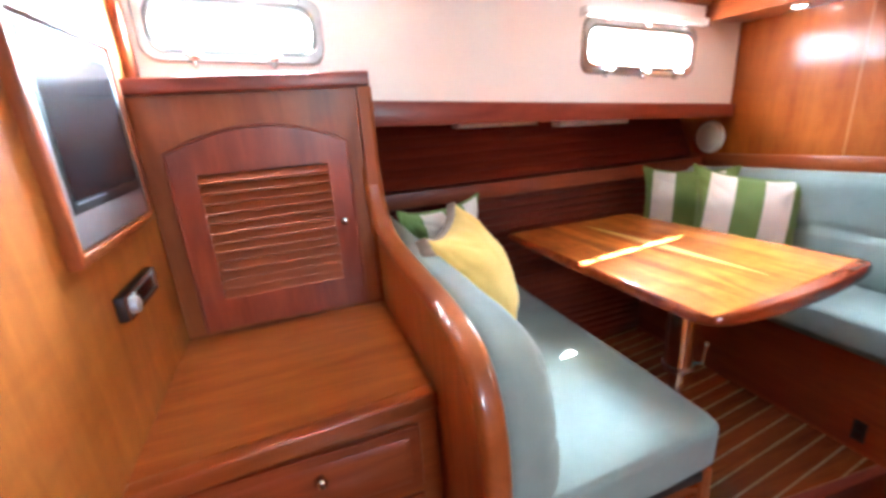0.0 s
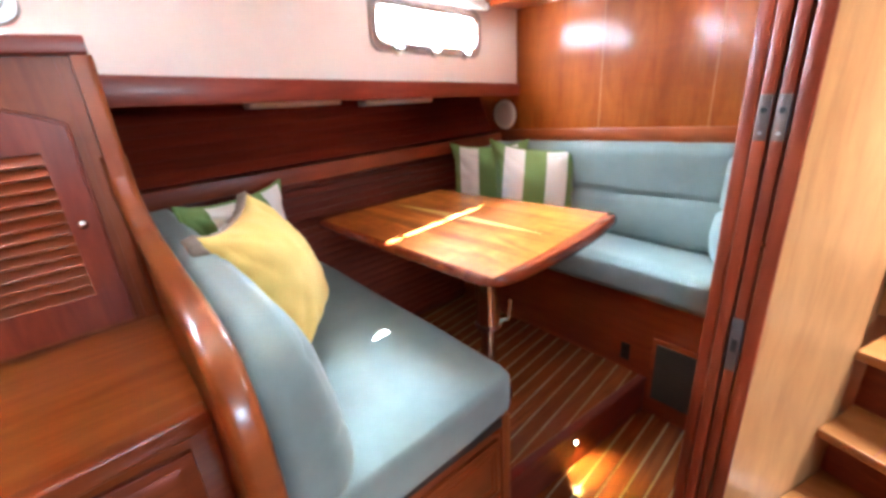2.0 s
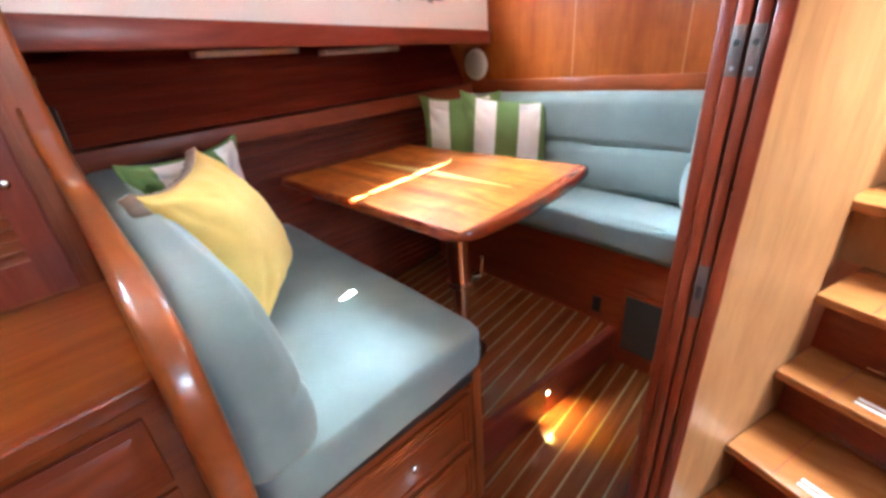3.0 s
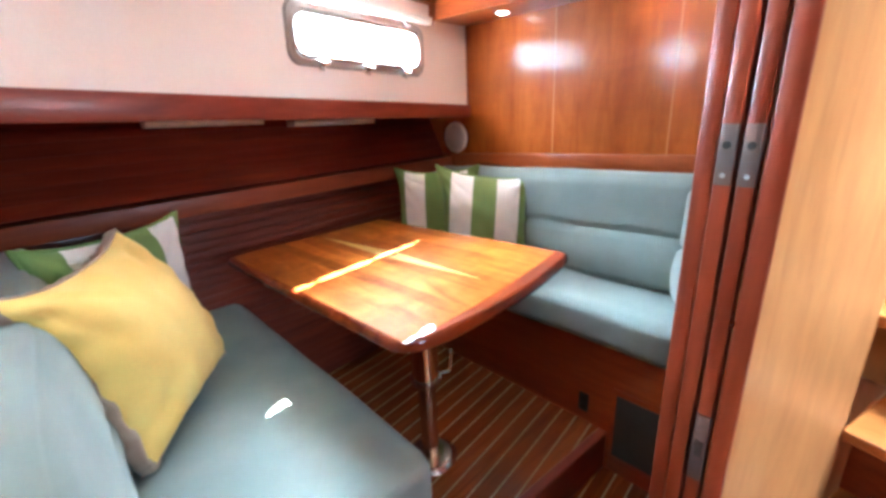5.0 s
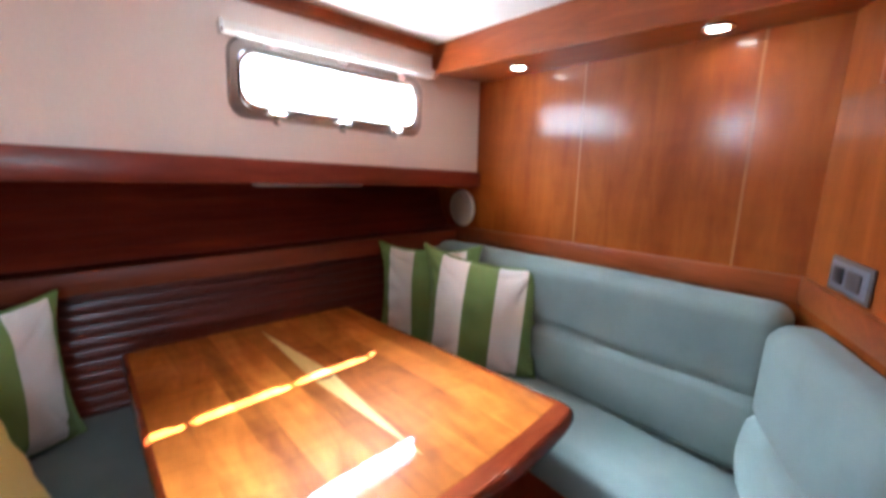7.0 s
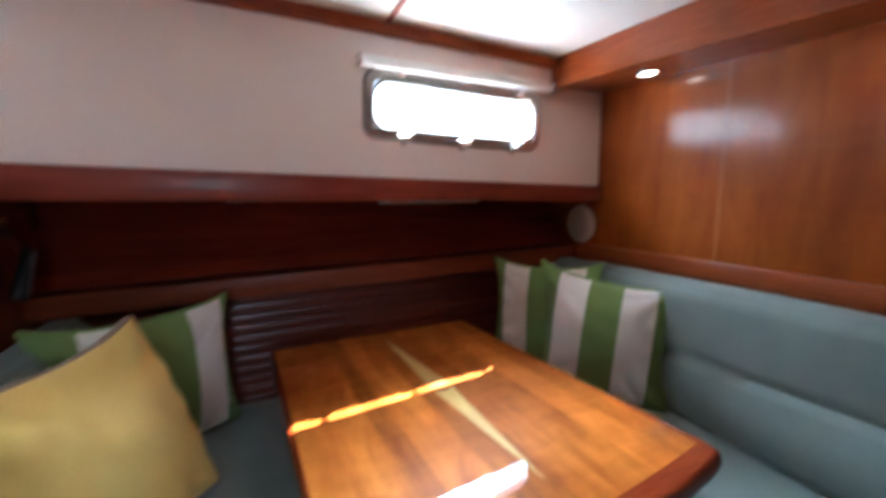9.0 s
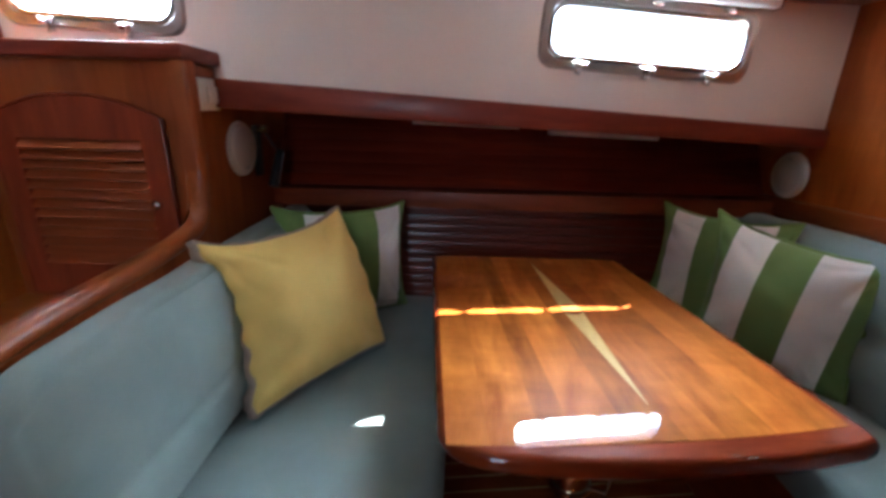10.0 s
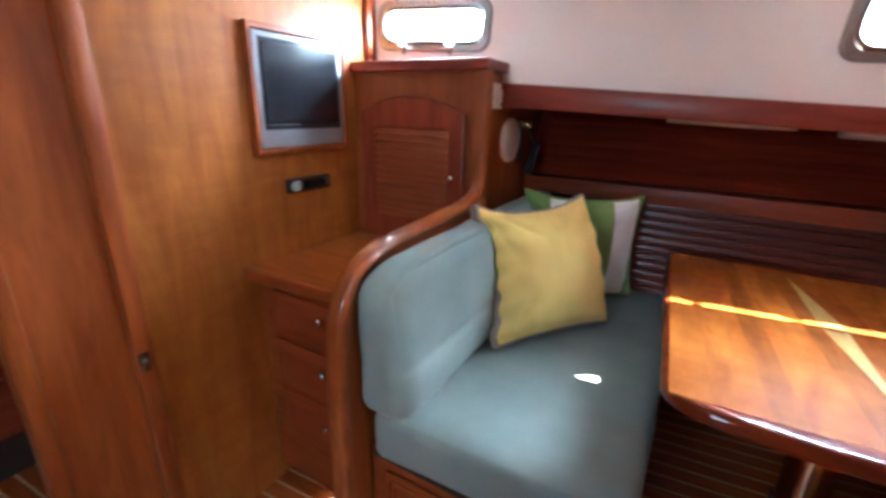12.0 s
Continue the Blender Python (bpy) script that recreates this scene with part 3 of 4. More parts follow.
bm = block(-1.9, 1.44, -2.30, -0.36, 1.92, 1.96)
block(1.44, 2.06, -2.30, -0.86, 1.92, 1.96, bm=bm)
block(1.44, 2.06, -0.25, 0.02, 1.92, 1.96, bm=bm)
block(2.06, 2.9, -2.30, 0.10, 1.92, 1.96, bm=bm)
block(-1.9, 1.44, -0.36, -0.34, 1.84, 1.96, bm=bm)
block(-1.9, -0.36, -0.34, 1.32, 1.90, 1.94, bm=bm)
part("ceiling_midship", bm, CEILING)
for n in ("wall_far_side", "wall_forward", "wall_aft", "wall_behind_bulkhead", "wall_forward_side"):
    tagged(bpy.data.objects[n], "plain veneer wall closing the cabin", "wall", kind="structure")
tagged(bpy.data.objects["ceiling_midship"], "white ceiling with an open companionway hatch", "ceiling", kind="structure")


# ---- windows ----
def cabin_window(name, win, dogs, label):
    """Metal-framed portlight: flange on the cabin side, tube inside the opening, pane and swing-down latches."""
    xa, xb, sa, sb, ha, hb = win
    cx, cz = (xa + xb) / 2, (sa + sb + ha + hb) / 4
    tilt = math.atan2(sb - sa, xb - xa)
    m = pose(cx, hull(cx), cz, 0, 0, math.degrees(math.atan(0.105))) @ pose(0, 0, 0, 0, -math.degrees(tilt), 0) @ pose(0, 0, 0, 90, 0, 0)
    w, h = (xb - xa) / math.cos(tilt), ha - sa
    e = new(name)
    e.matrix_basis = m
    tagged(e, label, "window", kind="structure")

    def ring(w0, h0, r0, w1, h1, r1, d0, d1, bev):
        own = bmesh.new()
        n = 8
        loops = []
        for ww, hh, rr, dd in ((w0, h0, r0, d0), (w0 - bev, h0 - bev, r0, d1), (w1 + bev, h1 + bev, r1, d1), (w1, h1, r1, d0)):
            loops.append([own.verts.new((x, y, dd)) for x, y in rounded(ww, hh, rr, n)])
        k = len(loops[0])
        for i in range(4):
            a, b = loops[i], loops[(i + 1) % 4]
            for j in range(k):
                own.faces.new((a[j], a[(j + 1) % k], b[(j + 1) % k], b[j]))
        return own

    def child(nm, bm, mat, lab=""):
        ob = new(nm, mesh_of(bm, nm))
        ob.data.materials.append(mat)
        smooth(ob)
        ob.parent = e
        return tagged(ob, lab)

    child("window_frame", ring(w + 0.042, h + 0.042, 0.045, w - 0.012, h - 0.012, 0.042, 0.001, 0.012, 0.010), BRONZE, "rounded polished metal frame")
    child("inner_rim", ring(w - 0.010, h - 0.010, 0.043, w - 0.030, h - 0.037, 0.042, -0.03, 0.008, 0.002), CHROME)
    pane = child("pane", moved(slab(rounded(w - 0.004, h - 0.004, 0.03), -0.002, 0.002), pose(0, 0, -0.024)), GLASS)
    pane.visible_shadow = False
    for u in dogs:
        bm = block(u - 0.013, u + 0.013, -h / 2 - 0.016, -h / 2 + 0.006, 0.012, 0.020, 0.002)
        rod((u, -h / 2 - 0.004, 0.014), (u + 0.004, -h / 2 - 0.008, 0.042), 0.0055, 0.0045, 12, bm)
        ball((u + 0.004, -h / 2 - 0.010, 0.045), 0.0095, bm)
        rod((u - 0.02, -h / 2 - 0.003, 0.022), (u + 0.02, -h / 2 - 0.003, 0.022), 0.0042, None, 10, bm)
        rod((u, -h / 2 - 0.012, 0.012), (u + 0.001, -h / 2 - 0.034, 0.020), 0.0050, 0.0040, 10, bm)
        block(u - 0.007, u + 0.007, -h / 2 - 0.030, -h / 2 - 0.016, 0.0005, 0.014, 0.002, bm)
        child("latch", bm, CHROME, "chrome screw latch")
    for u in (-w * 0.36, 0.0, w * 0.36):
        bm = rod((u - 0.018, h / 2 + 0.010, 0.014), (u + 0.018, h / 2 + 0.010, 0.014), 0.005, None, 10)
        block(u - 0.010, u + 0.010, h / 2 + 0.004, h / 2 + 0.034, 0.002, 0.010, 0.002, bm)
        rod((u - 0.006, h / 2 + 0.006, 0.016), (u + 0.006, h / 2 + 0.006, 0.030), 0.0035, None, 8, bm)
        child("hinge", bm, CHROME)
    return e


cabin_window("window_1", WIN_A, (-0.108, 0.082), "small portlight in polished metal frame with two latches")
cabin_window("window_2", WIN_B, (-0.203, 0.002, 0.20), "long portlight in polished metal frame with three latches")

# roller blind rolled up over the long window
x0, x1 = 1.105, 1.80
bm = bmesh.new()
z0, z1 = 1.640, 1.619
hexa(bm, [(x0, hull(x0) - 0.036, z0), (x1, hull(x1) - 0.036, z1), (x1, hull(x1) - 0.001, z1), (x0, hull(x0) - 0.001, z0),
          (x0, hull(x0) - 0.036, z0 + 0.028), (x1, hull(x1) - 0.036, z1 + 0.028), (x1, hull(x1) - 0.001, z1 + 0.028), (x0, hull(x0) - 0.001, z0 + 0.028)])
bmesh.ops.bevel(bm, geom=bm.edges[:], offset=0.007, segments=3, affect="EDGES", profile=0.5)
blind = thing("roller_blind", (x0, hull(x0), z0), "rolled-up cream blind in a slim rail above the window", "blind")
part("headrail", bm, WHITE, blind)
for x in (x0, x1):
    part("end_cap", block(x - 0.004, x + 0.004, hull(x) - 0.038, hull(x) - 0.001, (z0 if x == x0 else z1) - 0.002, (z0 if x == x0 else z1) + 0.030, 0.002), CHROME, blind)


# ---- louvred locker over the desk ----
FRONT = 1.085
locker = thing("corner_locker", (-0.05, 1.2, 0.80), "tall cherry locker with an arched louvred door", "locker")
bm = block(-0.318, 0.181, FRONT + 0.004, 1.225, 0.780, 1.412)
part("carcass", bm, LOCKER_Z, locker)
part("front_stile", block(0.1812, 0.206, FRONT + 0.004, FRONT + 0.0205, 0.780, 1.412), LOCKER_Z, locker)
part("corner_filler", block(0.2065, 0.2465, FRONT - 0.0020, FRONT + 0.0204, 0.70, 0.9995), LOCKER_Z, locker)
part("lower_back", block(-0.318, 0.212, FRONT + 0.004, 1.225, LOW, 0.7795), LOCKER_Z, locker)
part("side", block(0.183, 0.211, FRONT + 0.021, 1.80, 0.70, 1.412, 0.003), CHERRY_Z, locker, "warm upright-grained end panel")
corner = [(0.246 - 0.012 * (1 - math.cos(g)), FRONT - 0.016 + 0.012 * (1 - math.sin(g))) for g in [radians(15 * i) for i in range(7)]]
part("corner_post", slab(corner + [(0.2065, FRONT - 0.016), (0.2065, FRONT + 0.02), (0.246, FRONT + 0.02)], 1.0, 1.4125), LOCKER_Z, locker, "rounded upright corner")
part("top_slab", slab([(-0.318, FRONT - 0.018), (0.240, FRONT - 0.020), (0.232, hull(0.2) - 0.003), (-0.318, hull(-0.318) - 0.003)], 1.413, 1.450, 0.005), MAHOG_X, locker, "thick mahogany top")
door = part("louvred_door", bmesh.new(), MAHOG_Z, locker, "arched mahogany door with horizontal louvres")


def arch(x, lo, hi, xa, xb):
    u = (2 * x - xa - xb) / (xb - xa)
    return hi - (hi - lo) * u * u


bm = bmesh.new()
dx0, dx1, dz0 = -0.263, 0.160, 0.814
lx0, lx1, lz0, lz1 = -0.206, 0.106, 0.898, 1.226
yf, yb = FRONT - 0.018, FRONT + 0.003
block(dx0, lx0, yf, yb, dz0, 1.276, bm=bm)
block(lx1, dx1, yf, yb, dz0, 1.276, bm=bm)
block(lx0, lx1, yf, yb, dz0, lz0, bm=bm)
block(lx0, lx1, yf, yb, lz1, 1.276, bm=bm)
N = 16
for i in range(N):
    xa, xb = dx0 + (dx1 - dx0) * i / N, dx0 + (dx1 - dx0) * (i + 1) / N
    za, zb = arch(xa, 1.2765, 1.330, dx0, dx1), arch(xb, 1.2765, 1.330, dx0, dx1)
    hexa(bm, [(xa, yf, 1.276), (xb, yf, 1.276), (xb, yb, 1.276), (xa, yb, 1.276), (xa, yf, za), (xb, yf, zb), (xb, yb, zb), (xa, yb, za)])
bmesh.ops.remove_doubles(bm, verts=bm.verts, dist=0.0004)
door.data = mesh_of(bm, "louvred_door")
door.data.materials.append(MAHOG_Z)
edge = [(dx0 - 0.003, yf, dz0 - 0.003), (dx0 - 0.003, yf, 1.276)] + [(dx0 + (dx1 - dx0) * i / 20, yf, arch(dx0 + (dx1 - dx0) * i / 20, 1.279, 1.333, dx0, dx1)) for i in range(21)] + [(dx1 + 0.003, yf, 1.276), (dx1 + 0.003, yf, dz0 - 0.003)]
part("door_edge", sweep(edge, rounded(0.006, 0.007, 0.0025, 2), up=Vector((0, -1, 0))), MAHOG_Z, door)
# near-black board puts the shade between the louvres into its colour
part("gap_shade_board", block(lx0 - 0.01, lx1 + 0.01, FRONT - 0.0005, FRONT + 0.0035, lz0 - 0.01, lz1 + 0.01), DARK, door)
NL = 13
for i in range(NL):
    z = lz0 + (lz1 - lz0) * (i + 0.5) / NL
    bm = bmesh.new()
    q = 0.0100
    hexa(bm, [(lx0, yf - 0.008, z - q), (lx1, yf - 0.008, z - q), (lx1, yf + 0.000, z - q - 0.003), (lx0, yf + 0.000, z - q - 0.003),
              (lx0, yf + 0.012, z + q), (lx1, yf + 0.012, z + q), (lx1, yb - 0.002, z + q - 0.002), (lx0, yb - 0.002, z + q - 0.002)])
    part("louvre", bm, LOUVRE, door)
bm = rod((0.129, yf, 1.067), (0.129, yf - 0.016, 1.067), 0.006, 0.005)
ball((0.129, yf - 0.018, 1.067), 0.0105, bm, (1, 0.7, 1))
part("knob", bm, CHROME, door, "round chrome knob")

# ---- desk under the locker ----
desk = thing("desk_unit", (-0.05, 0.8, LOW), "cherry desk with three raised-panel drawers", "desk")
part("desk_top", slab([(-0.318, 0.575), (0.213, 0.620), (0.213, FRONT + 0.0035), (-0.318, FRONT + 0.0035)], 0.765, 0.796, 0.0), DESK_X, desk)
part("front_nosing", slab([(-0.318, 0.540), (0.213, 0.584), (0.213, 0.619), (-0.318, 0.574)], 0.760, 0.799, 0.006), CHERRY_X, desk, "rounded solid edge strip")
part("carcass", block(-0.318, 0.213, 0.600, 1.08, LOW + 0.06, 0.764), CHERRY_X, desk)
part("plinth", block(-0.318, 0.213, 0.640, 1.07, LOW, LOW + 0.059), MAHOG_X, desk)
for z0, z1 in ((0.570, 0.728), (0.374, 0.550), (0.165, 0.352)):
    dr = part("drawer", block(-0.262, 0.172, 0.588, 0.601, z0, z1, 0.004), DRAWER, desk)
    bm = bmesh.new()
    a, b, c, d = -0.262 + 0.022, 0.172 - 0.022, z0 + 0.022, z1 - 0.022
    hexa(bm, [(a, 0.5885, c), (b, 0.5885, c), (b, 0.5885, d), (a, 0.5885, d), (a + 0.018, 0.580, c + 0.018), (b - 0.018, 0.580, c + 0.018), (b - 0.018, 0.580, d - 0.018), (a + 0.018, 0.580, d - 0.018)])
    part("raised_panel", bm, DRAWER, dr)
    zc = (z0 + z1) / 2 + 0.036
    bm = rod((-0.030, 0.582, zc), (-0.030, 0.566, zc), 0.006, 0.005)
    ball((-0.030, 0.562, zc), 0.0115, bm, (1, 0.7, 1))
    part("knob", bm, CHROME, dr, "round chrome knob")

# ---- curved end panel between desk and seat ----
coaming = thing("seat_end_panel", (0.23, 0.7, LOW), "curved cherry end panel whose rounded rail sweeps up the locker corner", "panel")
profile = [(0.368, LOW), (0.367, 0.40), (0.367, 0.69), (0.371, 0.785), (0.385, 0.865), (0.415, 0.928), (0.463, 0.965), (0.55, 0.981), (0.64, 0.987), (0.76, 0.991), (0.88, 0.998), (0.97, 1.008), (1.022, 1.022), (1.053, 1.050), (1.072, 1.092), (1.085, 1.143), (1.095, 1.200)]
bm = bmesh.new()
pts = profile[1:]
va = [bm.verts.new((0.217, y, z)) for y, z in [(0.368, LOW)] + pts[:-2] + [(1.0825, 1.090), (1.0825, LOW)]]
vb = [bm.verts.new((0.245, y, z)) for y, z in [(0.368, LOW)] + pts[:-2] + [(1.0825, 1.090), (1.0825, LOW)]]
bm.faces.new(va)
bm.faces.new(vb[::-1])
for i in range(len(va)):
    j = (i + 1) % len(va)
    bm.faces.new((va[i], va[j], vb[j], vb[i]))
bmesh.ops.triangulate(bm, faces=[f for f in bm.faces if len(f.verts) > 4])
part("panel", bm, CHERRY_Z, coaming)


def dense(pts, k=4):
    """Catmull-Rom through points."""
    out = []
    for i in range(len(pts) - 1):
        p0, p1, p2, p3 = pts[max(i - 1, 0)], pts[i], pts[i + 1], pts[min(i + 2, len(pts) - 1)]
        for s in range(k):
            t = s / k
            out.append(tuple(0.5 * (2 * b + (c - a) * t + (2 * a - 5 * b + 4 * c - d) * t * t + (3 * b - a - 3 * c + d) * t ** 3) for a, b, c, d in zip(p0, p1, p2, p3)))
    return out + [pts[-1]]


def eased(pts, rounds):
    """Neighbours averaged, the ends kept."""
    for _ in range(rounds):
        pts = [pts[0]] + [tuple((a + 2 * b + c) / 4 for a, b, c in zip(*three)) for three in zip(pts, pts[1:], pts[2:])] + [pts[-1]]
    return pts


path = [(0.236 - 0.012 * min(1.0, max(0.0, (z - 1.0) / 0.12)), y, z) for y, z in eased(dense(profile, 6), 3)]
prof = rounded(0.052, 0.036, 0.017, 6)
part("top_rail", sweep(path, prof, up=Vector((1, 0, 0))), RAIL, coaming, "glossy rounded rail", 60)


# ---- near seat ----
seat = thing("settee", (0.57, 1.0, LOW), "cherry settee base with drawers under a blue-green cushion", "settee")
part("base", block(0.247, 0.852, 0.462, 1.78, LOW, 0.462), CHERRY_X, seat)
part("corner_post", block(0.826, 0.862, 0.452, 0.49, LOW, 0.464, 0.008), CHERRY_Z, seat)
# near-black strip right below the cushion's front edge
part("under_cushion_strip", block(0.262, 0.85, 0.455, 0.4615, 0.435, 0.461, 0.001), DARK, seat)
for z0, z1 in ((0.215, 0.405), (0.0, 0.190)):
    dr = part("drawer", block(0.30, 0.812, 0.450, 0.461, z0, z1, 0.004), CHERRY_X, seat)
    bm = bmesh.new()
    for k in (0.018, 0.034):
        r = [(0.30 + k, 0.4485, z0 + k), (0.812 - k, 0.4485, z0 + k), (0.812 - k, 0.4485, z1 - k), (0.30 + k, 0.4485, z1 - k)]
        sweep(r, rounded(0.006, 0.006, 0.002, 2), True, Vector((0, -1, 0)), bm)
    part("moulding", bm, CHERRY_X, dr)
    zc = (z0 + z1) / 2
    bm = rod((0.592, 0.451, zc + 0.02), (0.592, 0.438, zc + 0.02), 0.006, 0.005)
    ball((0.592, 0.434, zc + 0.02), 0.0115, bm, (1, 0.7, 1))
    part("knob", bm, CHROME, dr, "round chrome knob")


bm = cushion((0.60, 1.18, 0.148), 0.035, (0.004, 0.004, 0.012), None, 20, 0.003, 1.0)
moved(bm, pose(0.575, 1.012, 0.534))
for v in bm.verts:
    # front edge runs slightly askew
    if v.co.y < 0.9:
        v.co.y += 0.05 * (v.co.x - 0.3) * (0.9 - v.co.y) / 0.5
seat_cushion = tagged(part("seat_cushion", bm, BLUE, None, "", 60), "blue-green fabric seat cushion on the settee base", "cushion", "seat cushions")


def back_shape(q, a, b, c):
    """Lumbar roll at the bottom, a stitched crease above it, the front upper corner cut round like the end panel."""
    z = q.z
    if a > 0:
        fade = min(1.0, max(0.5, (q.y + 0.38) / 0.45))
        q.x += a * (0.014 * math.exp(-((z + 0.10) / 0.075) ** 2) - 0.013 * fade * math.exp(-((z + 0.035) / 0.011) ** 2))
        q.x += a * 0.0016 * noise.noise(Vector((q.y * 24, z * 6, 2.0))) * math.exp(-((z + 0.035) / 0.05) ** 2)
        q.x -= a * 0.026 * max(0.0, (z - 0.02) / 0.165) ** 1.5
    if q.y < -0.44:
        k = min(1.0, (-0.44 - q.y) / 0.16)
        top = 0.185 - 0.115 * (1 - math.sqrt(max(0.0, 1 - k * k)))
        if q.z > 0:
            q.z *= top / 0.185
    return q


bm = cushion((0.135, 1.165, 0.37), 0.045, (0.014, 0.006, 0.004), back_shape, 56, 0.004, 4.0)
moved(bm, pose(0.320, 0.985, 0.789))
back_cushion = tagged(part("back_cushion", bm, BLUE, None, "", 60), "blue-green back cushion with a stitched lumbar roll against the end panel", "cushion", "back cushions")

# ---- far seat ----
far = thing("far_settee", (1.9, 0.9, LOW), "cherry settee base with a vent and outlet in its front", "settee")
part("base", block(1.738, 2.068, 0.17, 1.78, LOW, 0.45), BASE_Y, far)
vent = part("vent", block(1.730, 1.7375, 0.262, 0.452, -0.012, 0.292, 0.002), BASE_Y, far, "dark slatted air vent in a cherry frame")
part("grille", block(1.7255, 1.7295, 0.280, 0.434, 0.008, 0.272, 0.0008), GREYVENT, vent)
for i in range(16):
    z = 0.016 + i * 0.0163
    bm = bmesh.new()
    hexa(bm, [(1.7215, 0.283, z), (1.7215, 0.431, z), (1.7256, 0.431, z - 0.002), (1.7256, 0.283, z - 0.002), (1.7215, 0.283, z + 0.003), (1.7215, 0.431, z + 0.003), (1.7256, 0.431, z + 0.011), (1.7256, 0.283, z + 0.011)])
    part("slat", bm, GREYVENT, vent)
outlet = tagged(part("outlet", block(1.7305, 1.7375, 0.543, 0.583, 0.135, 0.215, 0.003), BLACK, far), "small dark outlet plate")
for z in (0.157, 0.193):
    part("socket", rod((1.7310, 0.563, z), (1.7285, 0.563, z), 0.012, None, 12), DARK, outlet)

bm = cushion((0.335, 1.33, 0.148), 0.035, (0.006, 0.004, 0.010), None, 20, 0.003, 9.0)
moved(bm, pose(1.868, 0.905, 0.528))
for v in bm.verts:
    # the end of the cushion follows the slanting wall
    lim = 0.335 + (v.co.x - 2.07) * 0.643 + 0.02
    if v.co.y < lim:
        v.co.y = lim
tagged(part("seat_cushion", bm, BLUE, None, "", 60), "blue-green fabric seat cushion under the bulkhead", "cushion", "seat cushions")
bm = cushion((0.12, 1.32, 0.43), 0.045, (0.010, 0.004, 0.004), None, 60, 0.004, 14.0)
for v in bm.verts:
    if v.co.x < 0:
        z = v.co.z + 0.004 * noise.noise(Vector((v.co.y * 6, 0, 0)))
        tuck = 0.0025 * noise.noise(Vector((v.co.y * 22, v.co.z * 5, 3.0))) * math.exp(-((z - 0.005) / 0.05) ** 2)
        v.co.x += 0.022 * math.exp(-((z - 0.005) / 0.009) ** 2) + tuck - 0.018 * math.exp(-((z + 0.10) / 0.085) ** 2) * (z < 0.005)
moved(bm, pose(2.006, 0.99, 0.80))
for v in bm.verts:
    v.co.z += 0.022 - (v.co.y - 0.33) * 0.04
tagged(part("back_cushion", bm, BLUE, None, "", 60), "long blue-green back cushion with a stitched seam on the bulkhead", "cushion", "back cushions")
bm = cushion((0.46, 0.115, 0.42), 0.045, (0.004, 0.012, 0.004), None, 56, 0.004, 19.0)
for v in bm.verts:
    if v.co.y > 0:
        z = v.co.z + 0.004 * noise.noise(Vector((v.co.x * 6, 0, 0)))
        v.co.y -= 0.022 * math.exp(-(z / 0.009) ** 2) - 0.018 * math.exp(-((z + 0.10) / 0.085) ** 2) * (z < 0.0)
ang = math.degrees(math.atan2(-SLANT.y, -SLANT.x))
p = CORNER + SLANT * 0.342 - SN * 0.048
moved(bm, pose(p.x, p.y, 0.812, 0, 0, ang))
tagged(part("back_cushion", bm, BLUE, None, "", 60), "short blue-green back cushion on the slanting wall", "cushion", "back cushions")


# ---- table ----
table = thing("dinette_table", (1.205, 0.87, HIGH), "glossy varnished dinette table on a metal pedestal", "table")


def edge_left(y):
    return 0.812 + (1.425 - y) * 0.053


def edge_right(y):
    return 1.459 + (1.425 - y) * 0.120 + 0.012 * max(0.0, 0.9 - y)


def border(x):
    return 0.512 + 0.0143 * (x - 0.87) + 0.1414 * (x - 0.87) ** 2


rear = 1.425
out_front = [(1.566, 0.640), (1.573, 0.600), (1.570, 0.573), (1.555, 0.556), (1.50, 0.539), (1.40, 0.520), (1.30, 0.506), (1.20, 0.498), (1.10, 0.494), (1.0, 0.496), (0.945, 0.502), (0.905, 0.514), (0.878, 0.534), (0.863, 0.562)]
outline = [(0.830, rear), (1.436, rear), (1.452, rear - 0.006), (1.460, rear - 0.022)] + dense(out_front, 2) + [(0.8135, rear - 0.022), (0.818, rear - 0.006)]
outline = outline[::-1]
RIM = [(0.009, 0.8060), (0.002, 0.8085), (0.0, 0.8150), (0.0005, 0.8225), (0.0022, 0.8285), (0.005, 0.8330), (0.0085, 0.8358), (0.012, 0.8371), (0.0145, 0.8375), (0.0168, 0.8375)]


def inset(pts, d):
    """An outline moved inwards by d."""
    out = []
    for i, p in enumerate(pts):
        a, b = pts[i - 1], pts[(i + 1) % len(pts)]
        t = Vector((b[0] - a[0], b[1] - a[1])).normalized()
        out.append((p[0] - t.y * d, p[1] + t.x * d))
    return out


bm = bmesh.new()
if sum(a[0] * b[1] - b[0] * a[1] for a, b in zip(outline, outline[1:] + outline[:1])) < 0:
    outline = outline[::-1]
loops = [[bm.verts.new((x, y, z)) for x, y in inset(outline, d)] for d, z in RIM]
for lo, hi in zip(loops, loops[1:]):
    for i in range(len(lo)):
        j = (i + 1) % len(lo)
        bm.faces.new((lo[i], lo[j], hi[j], hi[i]))
bm.faces.new(loops[0][::-1])
bm.faces.new(loops[-1])
part("tabletop", bm, TABLE_X, table, "dark mahogany rim and border", 60)


